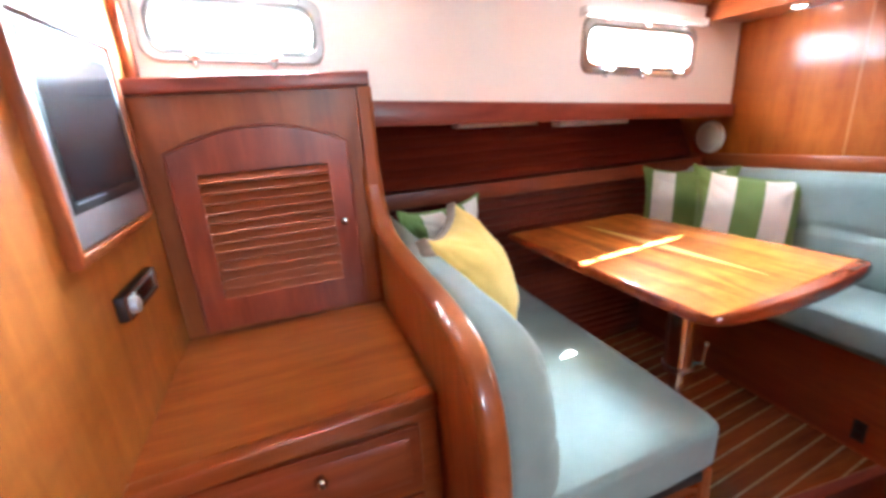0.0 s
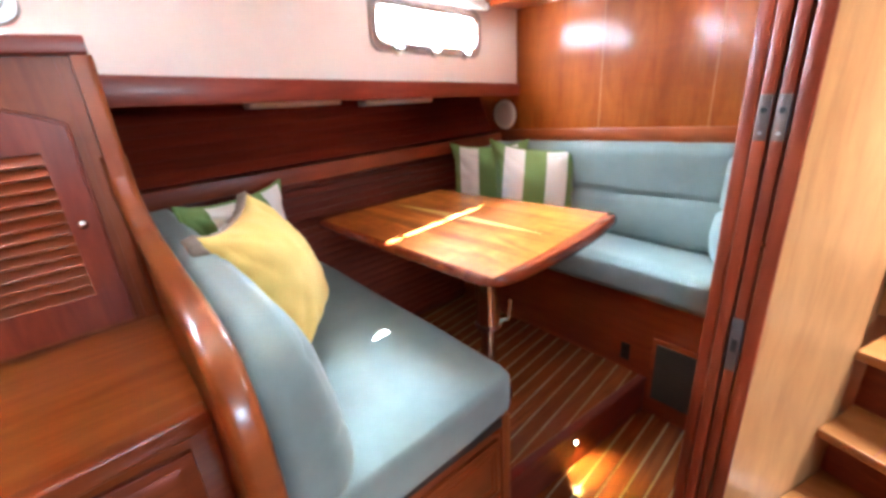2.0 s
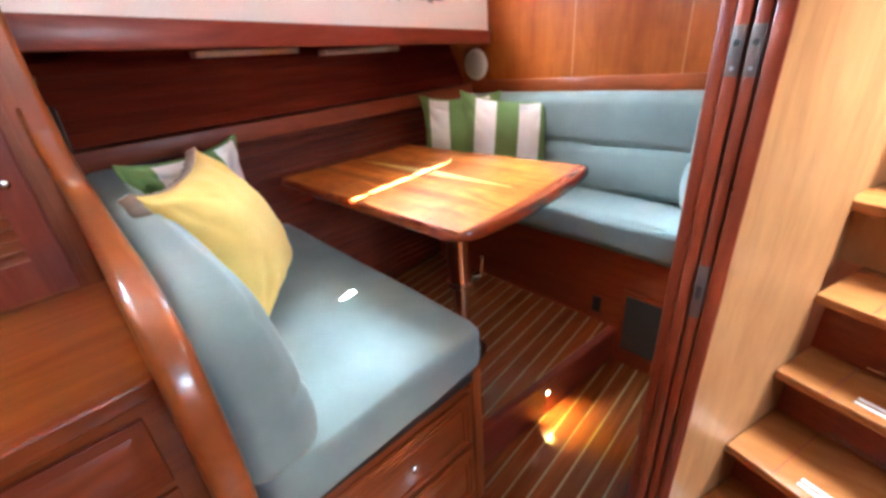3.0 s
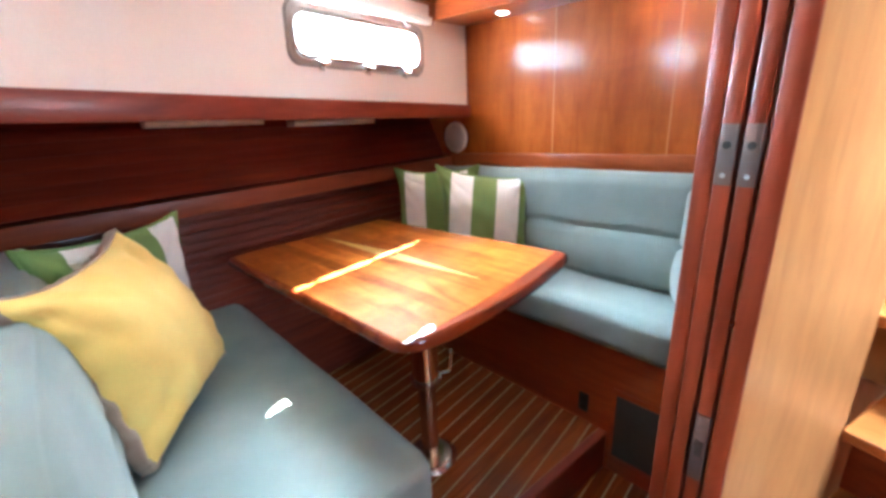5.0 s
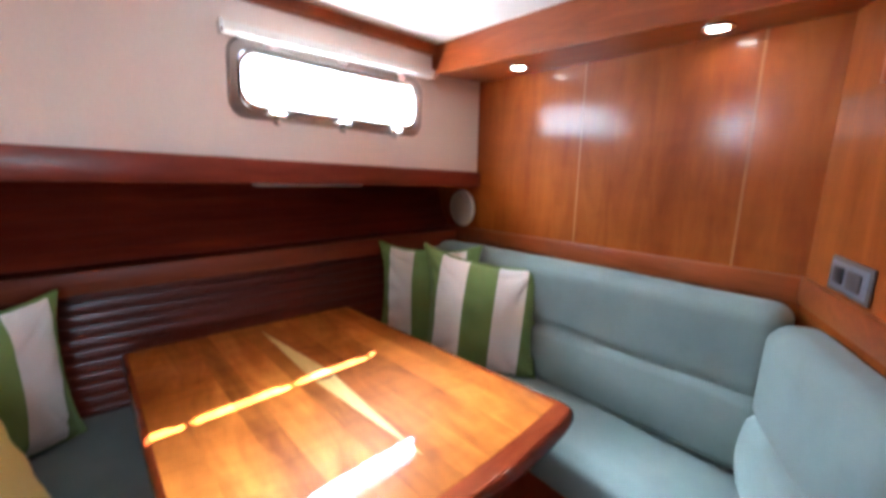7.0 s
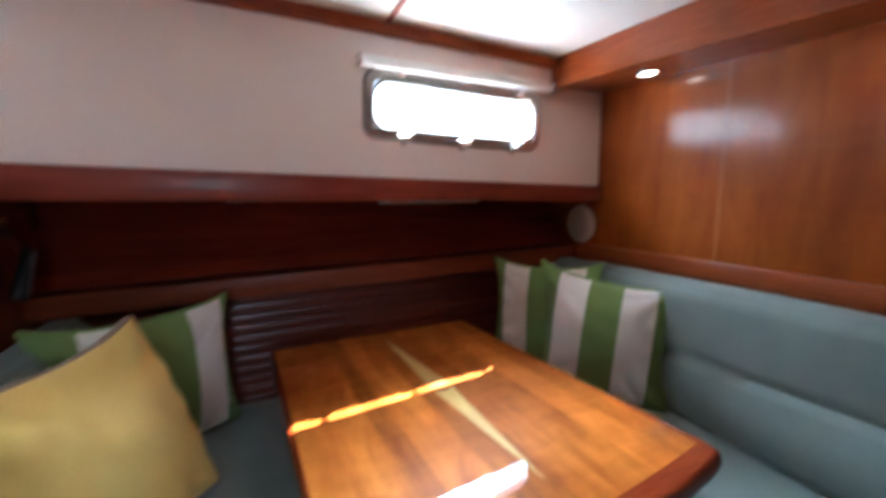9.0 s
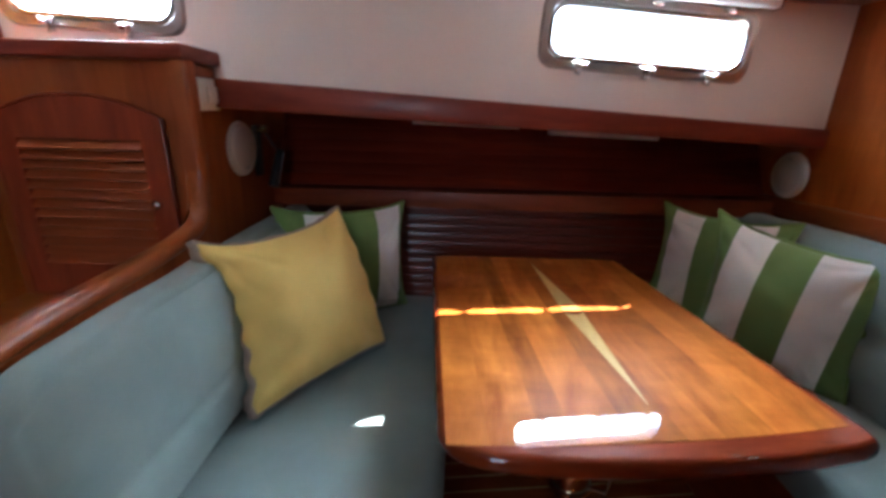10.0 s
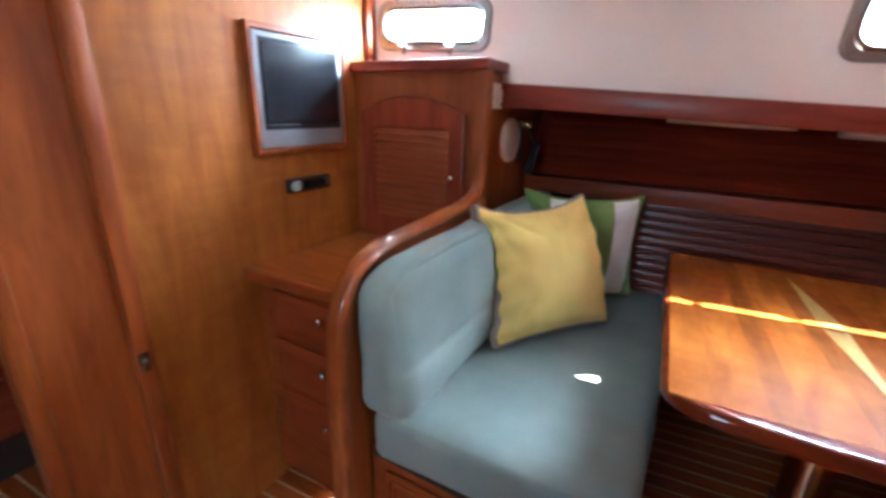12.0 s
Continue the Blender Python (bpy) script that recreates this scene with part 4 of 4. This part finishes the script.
def board(u0, u1, mat, name):
    """One board of the top, between two fractions of its width, behind the border."""
    bm = bmesh.new()
    q = []
    for u, y in ((u0, None), (u1, None), (u1, rear - 0.0175), (u0, rear - 0.0175)):
        yy = y
        xa, xb = edge_left(0.6) + 0.012, edge_right(0.6) - 0.012
        if yy is None:
            x = xa + (xb - xa) * u
            yy = border(x) + 0.010
        xa, xb = edge_left(yy) + 0.0172, edge_right(yy) - 0.0172
        q.append((xa + (xb - xa) * u, yy))
    hexa(bm, [(x, y, 0.836) for x, y in q] + [(x, y, 0.8382) for x, y in q])
    return part(name, bm, mat, table)


cuts = [0.0, 0.10, 0.225, 0.30, 0.435, 0.56, 0.655, 0.79, 0.90, 1.0]
for u0, u1 in zip(cuts, cuts[1:]):
    board(u0, u1, TABLE_Y, "board")
c, tip, tail = Vector((1.192, 1.004)), Vector((1.149, 1.350)), Vector((1.227, 0.630))
ax = (tip - tail).normalized()
nx = Vector((-ax.y, ax.x))
pts = [tip, c + nx * 0.025, tail, c - nx * 0.025]
part("needle_inlay", slab([(p.x, p.y) for p in pts], 0.8370, 0.8386), INLAY, table, "pale compass-needle inlay")
part("hub_inlay", rod((c.x, c.y, 0.8370), (c.x, c.y, 0.8394), 0.026, None, 28), STAIR, table)
part("hub_ring", rod((c.x, c.y, 0.8370), (c.x, c.y, 0.8390), 0.029, None, 28), TABLE_X, table)
PX, PY = 1.198, 0.862
part("upper_tube", rod((PX, PY, 0.42), (PX, PY, 0.79), 0.046, None, 32), POLE, table, "polished steel upper tube coloured like the wood it reflects")
part("lower_tube", rod((PX, PY, HIGH + 0.006), (PX, PY, 0.425), 0.031, None, 32), POLE, table)
part("top_flange", merge(block(PX - 0.15, PX + 0.15, PY - 0.12, PY + 0.12, 0.788, 0.805, 0.004), rod((PX, PY, 0.76), (PX, PY, 0.79), 0.058, 0.09, 32)), BLACK, table)
part("foot_flange", rod((PX, PY, HIGH + 0.001), (PX, PY, HIGH + 0.016), 0.095, 0.075, 36, None, 0.003), CHROME, table)
cl = part("clamp", rod((PX, PY, 0.410), (PX, PY, 0.432), 0.053, None, 32, None, 0.003), CHROME, table, "chrome height clamp with a lever")
bm = rod((PX + 0.03, PY - 0.02, 0.43), (PX + 0.085, PY - 0.03, 0.42), 0.006, None, 10)
rod((PX + 0.085, PY - 0.03, 0.42), (PX + 0.095, PY - 0.03, 0.49), 0.006, None, 10, bm)
ball((PX + 0.095, PY - 0.03, 0.495), 0.01, bm)
part("lever", bm, CHROME, cl)


# ---- pillows ----
def pillow(name, bl, br, tl, tr, thick, mat, trim, label, seed, draw=(0.030, 0.022, 0.010, 0.032)):
    """A stuffed square pillow with drawn-out corners, from its four corners."""
    bl, br, tl, tr = (Vector(v) for v in (bl, br, tl, tr))
    centre = (bl + br + tl + tr) / 4
    ux = ((br + tr) - (bl + tl)).normalized()
    uz = ((tl + tr) - (bl + br)).normalized()
    uz = (uz - ux * uz.dot(ux)).normalized()
    uy = uz.cross(ux)
    frame_m = Matrix((ux, uy, uz)).transposed().to_4x4()
    frame_m.translation = centre
    inv = frame_m.inverted()
    q = [inv @ v for v in (bl, br, tl, tr)]
    n = 44
    bm = bmesh.new()

    def at(u, v, s):
        a, b = (u + 1) / 2, (v + 1) / 2
        p = q[0] * (1 - a) * (1 - b) + q[1] * a * (1 - b) + q[2] * (1 - a) * b + q[3] * a * b
        # sides drawn in between the corners
        p.x -= u * draw[0 if u < 0 else 1] * (1 - abs(v) ** 2.6)
        p.z -= v * draw[2 if v < 0 else 3] * (1 - abs(u) ** 2.6)
        if trim is FRINGE and u < -0.7:
            # the fringed side gathers in small scallops
            p.x += (-0.7 - u) / 0.3 * 0.006 * math.sin(19 * v + seed)
        bulge = max(0.0, (1 - abs(u) ** 2.2) * (1 - abs(v) ** 2.2)) ** 0.55
        p.y += s * thick / 2 * bulge
        w = noise.noise(Vector((p.x * 9 + seed, p.z * 9, s * 3.0)))
        w2 = noise.noise(Vector((p.x * 26 + seed, p.z * 17, s * 5.0)))
        # folds that run out of the corners and along the seams
        fold = 0.0
        for cu, cv in ((-1, -1), (1, -1), (-1, 1), (1, 1)):
            du, dv = u - cu, v - cv
            d = math.hypot(du, dv)
            fold -= math.exp(-((d - 0.45) / 0.30) ** 2) * (1 - abs(math.sin(4.5 * math.atan2(dv * cv, du * cu) + seed + 2 * cu - cv + 1.2 * w))) ** 3
        pull = max(0.0, abs(u) - 0.55) * math.sin(15 * v + seed + 3 * noise.noise(Vector((v * 3, seed, u)))) + max(0.0, abs(v) - 0.55) * math.sin(13 * u + 2 * seed + 3 * noise.noise(Vector((u * 3, seed, v))))
        p.y += s * (0.006 * w + 0.004 * w2 + 0.017 * fold + 0.016 * pull) * min(1.0, bulge * 1.6)
        return p

    grid = [math.sin(math.pi / 2 * (-1 + 2 * i / n)) * 0.6 + (-1 + 2 * i / n) * 0.4 for i in range(n + 1)]
    verts = {}
    for s in (-1, 1):
        for i, u in enumerate(grid):
            for j, v in enumerate(grid):
                rim = i in (0, n) or j in (0, n)
                key = (i, j, 0 if rim else s)
                if key not in verts:
                    verts[key] = bm.verts.new(at(u, v, 0 if rim else s))
    for s in (-1, 1):
        for i in range(n):
            for j in range(n):
                f = [verts.get((a, b, s)) or verts[(a, b, 0)] for a, b in ((i, j), (i + 1, j), (i + 1, j + 1), (i, j + 1))]
                bm.faces.new(f if s < 0 else f[::-1])
    e = new(name, mesh_of(bm, name))
    e.data.materials.append(mat)
    smooth(e, 70)
    e.matrix_basis = frame_m
    tagged(e, label, "pillow", "throw pillows")
    rimpts = [at(u, -1, 0) for u in grid] + [at(1, v, 0) for v in grid[1:]] + [at(u, 1, 0) for u in grid[::-1][1:]] + [at(-1, v, 0) for v in grid[::-1][1:-1]]
    w, rag = (0.014, 0.005) if trim is FRINGE else (0.009, 0.002)
    shape = [(a + 0.014, b) for a, b in rounded(0.034, 0.011, 0.004, 2)] if trim is FRINGE else rounded(w, w * 1.2, w * 0.35, 2)
    bm = sweep(rimpts, shape, True, Vector((0, 1, 0)))
    for v in bm.verts:
        v.co += noise.noise_vector(v.co * 160) * rag
    ob = new("edging", mesh_of(bm, "edging"))
    ob.data.materials.append(trim)
    smooth(ob, 60)
    ob.parent = e
    return e


pillow("throw_pillow", (0.325, 1.275, 0.612), (0.716, 1.490, 0.612), (0.329, 1.265, 1.023), (0.711, 1.455, 1.014), 0.16, STRIPES_SHIFTED, GREEN, "green and white striped pillow standing behind the yellow one", 3.0)
pillow("throw_pillow", (0.442, 0.792, 0.642), (0.688, 1.150, 0.642), (0.304, 0.888, 1.024), (0.533, 1.262, 1.030), 0.23, YELLOW, FRINGE, "yellow linen pillow with a brown fringed edge on the settee", 8.0, (0.040, 0.004, 0.012, 0.040))
pillow("throw_pillow", (1.625, 1.535, 0.605), (1.895, 1.235, 0.605), (1.660, 1.553, 1.020), (1.934, 1.262, 1.020), 0.11, STRIPES, GREEN, "green and white striped pillow in the corner by the bulkhead", 15.0)
pillow("throw_pillow", (1.668, 1.285, 0.605), (1.918, 0.960, 0.607), (1.707, 1.312, 1.046), (1.993, 1.004, 0.980), 0.20, STRIPES, GREEN, "green and white striped pillow leaning on another by the bulkhead", 21.0)


# ---- things on the walls ----
tv = thing("television", (-0.31, 0.83, 1.33), "flat television with silver bezel set in a cherry frame", "television")
ya, yb, za, zb = 0.622, 1.026, 1.140, 1.519
bm = sweep([(-0.312, ya + 0.011, za + 0.011), (-0.312, yb - 0.011, za + 0.011), (-0.312, yb - 0.011, zb - 0.011), (-0.312, ya + 0.011, zb - 0.011)], rounded(0.024, 0.024, 0.005, 3), True, Vector((1, 0, 0)))
part("surround", bm, CHERRY_Z, tv, "cherry surround")
part("bezel", block(-0.319, -0.305, ya + 0.024, yb - 0.024, za + 0.024, zb - 0.024, 0.003), SILVER, tv, "silver plastic bezel")
part("screen_border", block(-0.306, -0.3035, ya + 0.040, yb - 0.040, za + 0.078, zb - 0.038, 0.001), BLACK, tv)
part("screen", block(-0.3045, -0.3028, ya + 0.050, yb - 0.050, za + 0.098, zb - 0.052), SCREEN, tv, "dark glossy screen")
part("base_line", block(-0.3045, -0.3026, ya + 0.055, ya + 0.175, za + 0.092, za + 0.094), SILVER, tv)

radio = thing("car_radio", (-0.315, 0.823, 1.03), "black car radio with chrome ends in the bulkhead", "radio")
part("face", block(-0.321, -0.303, 0.729, 0.917, 1.009, 1.057, 0.004), BLACK, radio)
part("display", block(-0.3035, -0.3015, 0.788, 0.893, 1.020, 1.046, 0.001), SCREEN, radio)
part("knob", rod((-0.303, 0.753, 1.033), (-0.289, 0.753, 1.033), 0.017, 0.015, 20, None, 0.002), SILVER, radio, "round chrome knob")
bm = sweep([(-0.302, 0.732, 1.012), (-0.302, 0.914, 1.012), (-0.302, 0.914, 1.054), (-0.302, 0.732, 1.054)], rounded(0.0035, 0.004, 0.0012, 2), True, Vector((1, 0, 0)))
part("trim_ring", bm, CHROME, radio, "silver surround")
for y in (0.902, 0.783):
    part("side_bar", block(-0.3035, -0.299, y - 0.004, y + 0.004, 1.016, 1.050, 0.0015), CHROME, radio)
for i in range(3):
    part("button", block(-0.3035, -0.300, 0.766, 0.776, 1.018 + i * 0.012, 1.026 + i * 0.012, 0.001), SILVER, radio)


def speaker(m, r, label):
    e = new("round_speaker")
    e.matrix_basis = m
    tagged(e, label, "speaker", "round speakers")

    def child(nm, bm, mat):
        ob = new(nm, mesh_of(bm, nm))
        ob.data.materials.append(mat)
        smooth(ob)
        ob.parent = e
    child("ring", rod((0, 0, 0), (0, 0, 0.016), r, r * 0.95, 40, None, 0.003), WHITE)
    child("grille", ball((0, 0, 0.014), r * 0.80, None, (1, 1, 0.09)), GRILLE)
    child("badge", block(-0.010, 0.010, -r * 0.72, -r * 0.66, 0.0185, 0.0200, 0.0005), SILVER)


speaker(pose(2.0695, 1.536, 1.130, 0, -90, 0) @ pose(0, 0, 0, 0, 0, 90), 0.080, "round white speaker in the bulkhead under the shelf")
speaker(pose(0.2115, 1.350, 1.187, 0, 90, 0) @ pose(0, 0, 0, 0, 0, 90), 0.084, "round white speaker on the locker end")

plate = thing("light_switch", (0.212, 1.205, 1.345), "white switch plate on the locker end", "switch")
part("plate", block(0.2115, 0.219, 1.142, 1.250, 1.300, 1.382, 0.003), WHITE, plate)
part("rocker", block(0.218, 0.226, 1.190, 1.234, 1.318, 1.362, 0.003), WHITE, plate)

lamp = thing("reading_lamp", (0.215, 1.46, 1.15), "small black folding reading lamp with brass joint in the niche", "lamp")
part("bracket", block(0.2115, 0.230, 1.436, 1.474, 1.09, 1.255, 0.004), BLACK, lamp)
part("joint", rod((0.230, 1.450, 1.243), (0.262, 1.450, 1.243), 0.013, None, 16, None, 0.002), BRASS, lamp, "brass joint")
part("arm", rod((0.250, 1.455, 1.235), (0.256, 1.535, 1.165), 0.006, None, 12), BLACK, lamp)
part("head", rod((0.262, 1.545, 1.170), (0.250, 1.482, 1.048), 0.014, 0.020, 16, None, 0.003), BLACK, lamp, "slim dark lamp head")
part("head_edge", rod((0.274, 1.538, 1.160), (0.268, 1.486, 1.056), 0.0035, None, 8), SILVER, lamp)

panel_sw = CORNER + SLANT * 0.175
sw = thing("push_switch", (panel_sw.x, panel_sw.y, 1.13), "square chrome plate with a push latch on the slanting wall", "switch")
part("plate", slanted(0.106, 0.246, 0.001, 0.006, 1.100, 1.167, 0.002), SATIN, sw)
part("rim", slanted(0.114, 0.238, 0.005, 0.0075, 1.107, 1.160, 0.0012), PLATE, sw)
part("recess", slanted(0.128, 0.162, 0.007, 0.010, 1.118, 1.150, 0.002), BLACK, sw)
part("button", slanted(0.178, 0.222, 0.007, 0.012, 1.116, 1.150, 0.003), SATIN, sw)

niche = thing("wall_recess", (1.94, 0.25, 1.53), "small dark recess in a cherry frame high on the slanting wall", "recess")
part("back", slanted(0.172, 0.330, 0.001, 0.004, 1.500, 1.590), DARK, niche)
for a0, a1, z0, z1 in ((0.152, 0.172, 1.482, 1.608), (0.330, 0.350, 1.482, 1.608), (0.1725, 0.3295, 1.482, 1.500), (0.1725, 0.3295, 1.590, 1.608)):
    part("frame_bar", slanted(a0, a1, 0.001, 0.012, z0, z1, 0.002), CHERRY_X, niche)

for x, y in ((1.962, 1.140), (1.980, 0.553)):
    dl = thing("downlight", (x, y, 1.642), "small round chrome downlight in the soffit", "lamp", "soffit downlights")
    bm = bmesh.new()
    ring = [(x + 0.030 * math.cos(g), y + 0.030 * math.sin(g), 1.640) for g in [2 * math.pi * i / 32 for i in range(32)]]
    sweep(ring, rounded(0.008, 0.010, 0.003, 3), True, Vector((0, 0, 1)), bm)
    part("rim", bm, CHROME, dl, "chrome rim")
    part("bulb", ball((x, y, 1.642), 0.022, None, (1, 1, 0.35)), PUCK, dl, "lit lens")


# ---- folded door leaves by the companionway ----
doorset = thing("folding_door", (1.25, 0.05, LOW), "folded mahogany door leaves stacked edge to edge with chrome hinges", "door")
leaf_y = [(0.067, 0.090), (0.040, 0.061), (0.0155, 0.0355)]
for i, (ya, yb) in enumerate(leaf_y):
    part("leaf", block(1.045 if i == 0 else 1.023, 1.43, ya, yb, LOW + 0.012, 1.90, 0.004), MAHOG_Z, doorset)
for ya, yb in leaf_y[1:]:
    yc = (ya + yb) / 2
    hinge = part("hinge_plate", block(1.0205, 1.0235, yc - 0.0095, yc + 0.0095, 1.184, 1.256, 0.001), SATIN, doorset, "flat chrome latch plate")
    part("latch_hole", rod((1.0215, yc, 1.232), (1.0190, yc, 1.232), 0.005, None, 12), BLACK, hinge)
    part("screw", rod((1.0215, yc, 1.196), (1.0195, yc, 1.196), 0.003, None, 10), SILVER, hinge)
    part("pivot_pin", rod((1.012, yc, LOW + 0.0), (1.012, yc, LOW + 0.05), 0.008, None, 12, None, 0.002), CHROME, doorset)
part("strike_pin", rod((1.0225, 0.012, 1.01), (1.0150, 0.012, 1.01), 0.004, 0.003, 12), CHROME, doorset)
yc = 0.0255
lp = part("lock_plate", block(1.0205, 1.0235, yc - 0.0095, yc + 0.0095, 0.742, 0.856, 0.001), SATIN, doorset, "long chrome lock plate")
part("lock_slot", block(1.0190, 1.0210, yc - 0.005, yc + 0.005, 0.785, 0.812, 0.001), BLACK, lp)
part("hanging_post", block(1.020, 1.06, -0.0125, 0.0115, LOW, 1.90, 0.003), MAHOG_Z, doorset)

# ---- companionway: side panel and steps ----
SD = Vector((0.966, -0.26)).normalized()
SP = Vector((SD.y, -SD.x))
if SP.y > 0:
    SP = -SP
S0 = Vector((1.03, -0.0125))


def stair_block(a0, a1, b0, b1, z0, z1, bevel=0.0):
    """a along the climb, b across the steps away from the side panel."""
    q = []
    for zz in (z0, z1):
        for a, b in ((a0, b0), (a1, b0), (a1, b1), (a0, b1)):
            p = S0 + SD * a + SP * b
            q.append((p.x, p.y, zz))
    bm = bmesh.new()
    hexa(bm, q)
    if bevel:
        bmesh.ops.bevel(bm, geom=bm.edges[:], offset=bevel, segments=2, affect="EDGES", profile=0.5)
    return bm


bm = stair_block(0.0, 0.435, -0.03, 0.0, LOW, 1.90)
merge(bm, stair_block(0.4355, 1.35, -0.085, -0.055, LOW, 1.90))
part("wall_stair_side", bm, LIGHT_Z)
tagged(bpy.data.objects["wall_stair_side"], "light honey veneer panel beside the companionway steps", "wall", kind="structure")
stairs = thing("companionway_steps", (1.4, -0.4, LOW), "steep wooden companionway steps with pale treads and grip strips", "stairs")
STEPS = [(0.06, 0.085), (0.205, 0.271), (0.345, 0.455), (0.42, 0.655), (0.56, 0.85), (0.70, 1.05)]
for i, (a, z) in enumerate(STEPS):
    nxt = STEPS[i + 1][0] if i + 1 < len(STEPS) else a + 0.4
    lower = STEPS[i - 1][1] if i else LOW
    b0 = -0.054 if a > 0.5 else 0.001
    st = part("step", stair_block(a, nxt + 0.13, b0, 0.62, z - 0.026, z, 0.005), STAIR, stairs)
    part("riser", stair_block(a + 0.092, a + 0.104, b0, 0.61, lower + 0.0005, z - 0.027), LIGHT_Z if a > 0.5 else MAHOG_Y, stairs)
    for k in (0.028, 0.046):
        part("grip_strip", stair_block(a + k, a + k + 0.008, 0.15, 0.50, z - 0.001, z + 0.0016), WHITE, st)
    part("joint", stair_block(a + 0.006, nxt + 0.09, 0.105, 0.108, z - 0.001, z + 0.0006), MAHOG_Y, st)
    part("edge_trim", stair_block(a + 0.086, a + 0.0915, 0.12, 0.60, lower + 0.012, lower + 0.020), CHROME, st)

# ---- forward cabin seen past the bulkhead ----
berth = thing("forward_berth", (-1.4, 0.4, LOW), "low mahogany berth with drawers under pale bedding", "berth")
part("berth_base", block(-1.85, -1.10, -0.55, 1.28, 0.13, 0.56, 0.004), MAHOG_Y, berth)
# the toe recess is a plinth with its shade painted near-black
part("toe_recess", block(-1.85, -1.18, -0.55, 1.28, LOW, 0.129), DARK, berth)
for ya in (-0.46, 0.02, 0.50):
    dr = part("drawer", block(-1.0995, -1.085, ya, ya + 0.42, 0.19, 0.50, 0.005), MAHOG_Y, berth)
    bm = rod((-1.086, ya + 0.06, 0.37), (-1.070, ya + 0.06, 0.37), 0.006, 0.005)
    ball((-1.066, ya + 0.06, 0.37), 0.0115, bm, (0.7, 1, 1))
    part("knob", bm, CHROME, dr, "round chrome knob")
part("mattress", moved(cushion((0.74, 1.80, 0.17), 0.05, (0.006, 0.004, 0.014), None, 24, 0.012, 30.0), pose(-1.475, 0.36, 0.645)), PINK, berth, "pale pinkish bedding", 60)

# ---- courtesy lights ----
cx = 1.270
cl = thing("courtesy_light", (cx, riser(cx), 0.03), "tiny round warm courtesy light in the floor step", "lamp", "courtesy lights")
part("rim", rod((cx, riser(cx) + 0.001, 0.035), (cx, riser(cx) - 0.006, 0.035), 0.016, 0.015, 20), CHROME, cl)
part("bulb", ball((cx, riser(cx) - 0.006, 0.035), 0.0055, None, (1, 0.5, 1)), WARM, cl, "glowing lens")
lamp_data = bpy.data.lights.new("courtesy_lamp", "SPOT")
lamp_data.energy, lamp_data.color, lamp_data.spot_size, lamp_data.spot_blend, lamp_data.shadow_soft_size = 0.15, (1.0, 0.76, 0.16), radians(100), 0.8, 0.01
lo = new("courtesy_lamp", lamp_data)
lo.matrix_world = look((cx, riser(cx) - 0.022, 0.035), (cx + 0.02, riser(cx) - 0.075, -0.08))
dx = -0.10
c2 = thing("courtesy_light", (dx, 0.64, -0.05), "tiny round warm courtesy light low on the desk", "lamp", "courtesy lights")
part("rim", rod((dx, 0.641, -0.045), (dx, 0.634, -0.045), 0.014, 0.013, 20), CHROME, c2)
part("bulb", ball((dx, 0.634, -0.045), 0.009, None, (1, 0.5, 1)), WARM, c2, "glowing lens")

# ---- cabin sole ----
sole = thing("floor", (0.5, -0.5, LOW), "teak and holly striped cabin sole", "floor", kind="structure")
part("holly_bed", block(-1.9, 2.9, -2.30, 1.28, LOW - 0.03, LOW - 0.0006), HOLLY, sole)
PITCH, GAP = 0.0625, 0.0058


def plank_mesh(length, name):
    me = mesh_of(block(0, length, 0, PITCH - GAP, -0.004, 0.0, 0.0006, segments=1), name)
    me.materials.append(TEAK)
    return me


def planks(me, parent, x, ys, z, turn):
    for y in ys:
        ob = new("plank", me)
        ob.parent = parent
        ob.matrix_parent_inverse = parent.matrix_basis.inverted()
        ob.matrix_basis = pose(x, y, z, 0, 0, turn)


low_plank = plank_mesh(4.75, "plank")
planks(low_plank, sole, -1.88, [-2.62 + PITCH * i for i in range(58)], LOW, 4.5)
dais = thing("raised_floor", (1.3, 1.0, HIGH), "raised teak and holly floor under the table", "floor", kind="structure")
part("holly_bed", slab([(0.853, riser(0.853)), (1.737, riser(1.737)), (1.737, 1.79), (0.853, 1.79)], HIGH - 0.02, HIGH - 0.0006), HOLLY, dais)
part("riser_board", slab([(0.853, riser(0.853)), (1.737, riser(1.737)), (1.737, riser(1.737) + 0.02), (0.853, riser(0.853) + 0.02)], LOW + 0.0005, HIGH - 0.021), MAHOG_X, dais, "mahogany step front")
part("nosing", slab([(0.853, riser(0.853) - 0.004), (1.737, riser(1.737) - 0.004), (1.737, riser(1.737) + 0.03), (0.853, riser(0.853) + 0.03)], HIGH - 0.018, HIGH + 0.0012, 0.003), MAHOG_X, dais)
n = Vector((0.078, 1.0, 0.0)).normalized()
for k in range(-4, 20):
    bm = block(-0.10, 1.05, 0, PITCH - GAP, -0.004, 0.0, 0.0006, segments=1)
    moved(bm, pose(0.86, 0.555 + PITCH * k, HIGH, 0, 0, 6.5))
    for co, no in (((0.853, riser(0.853) + 0.031, 0), n), ((0.854, 1, 0), Vector((1, 0, 0))), ((1.736, 1, 0), Vector((-1, 0, 0))), ((1, 1.70, 0), Vector((0, -1, 0)))):
        bmesh.ops.bisect_plane(bm, geom=bm.verts[:] + bm.edges[:] + bm.faces[:], plane_co=co, plane_no=-no, clear_outer=True)
    if bm.verts:
        part("plank", bm, TEAK, dais)
    else:
        bm.free()
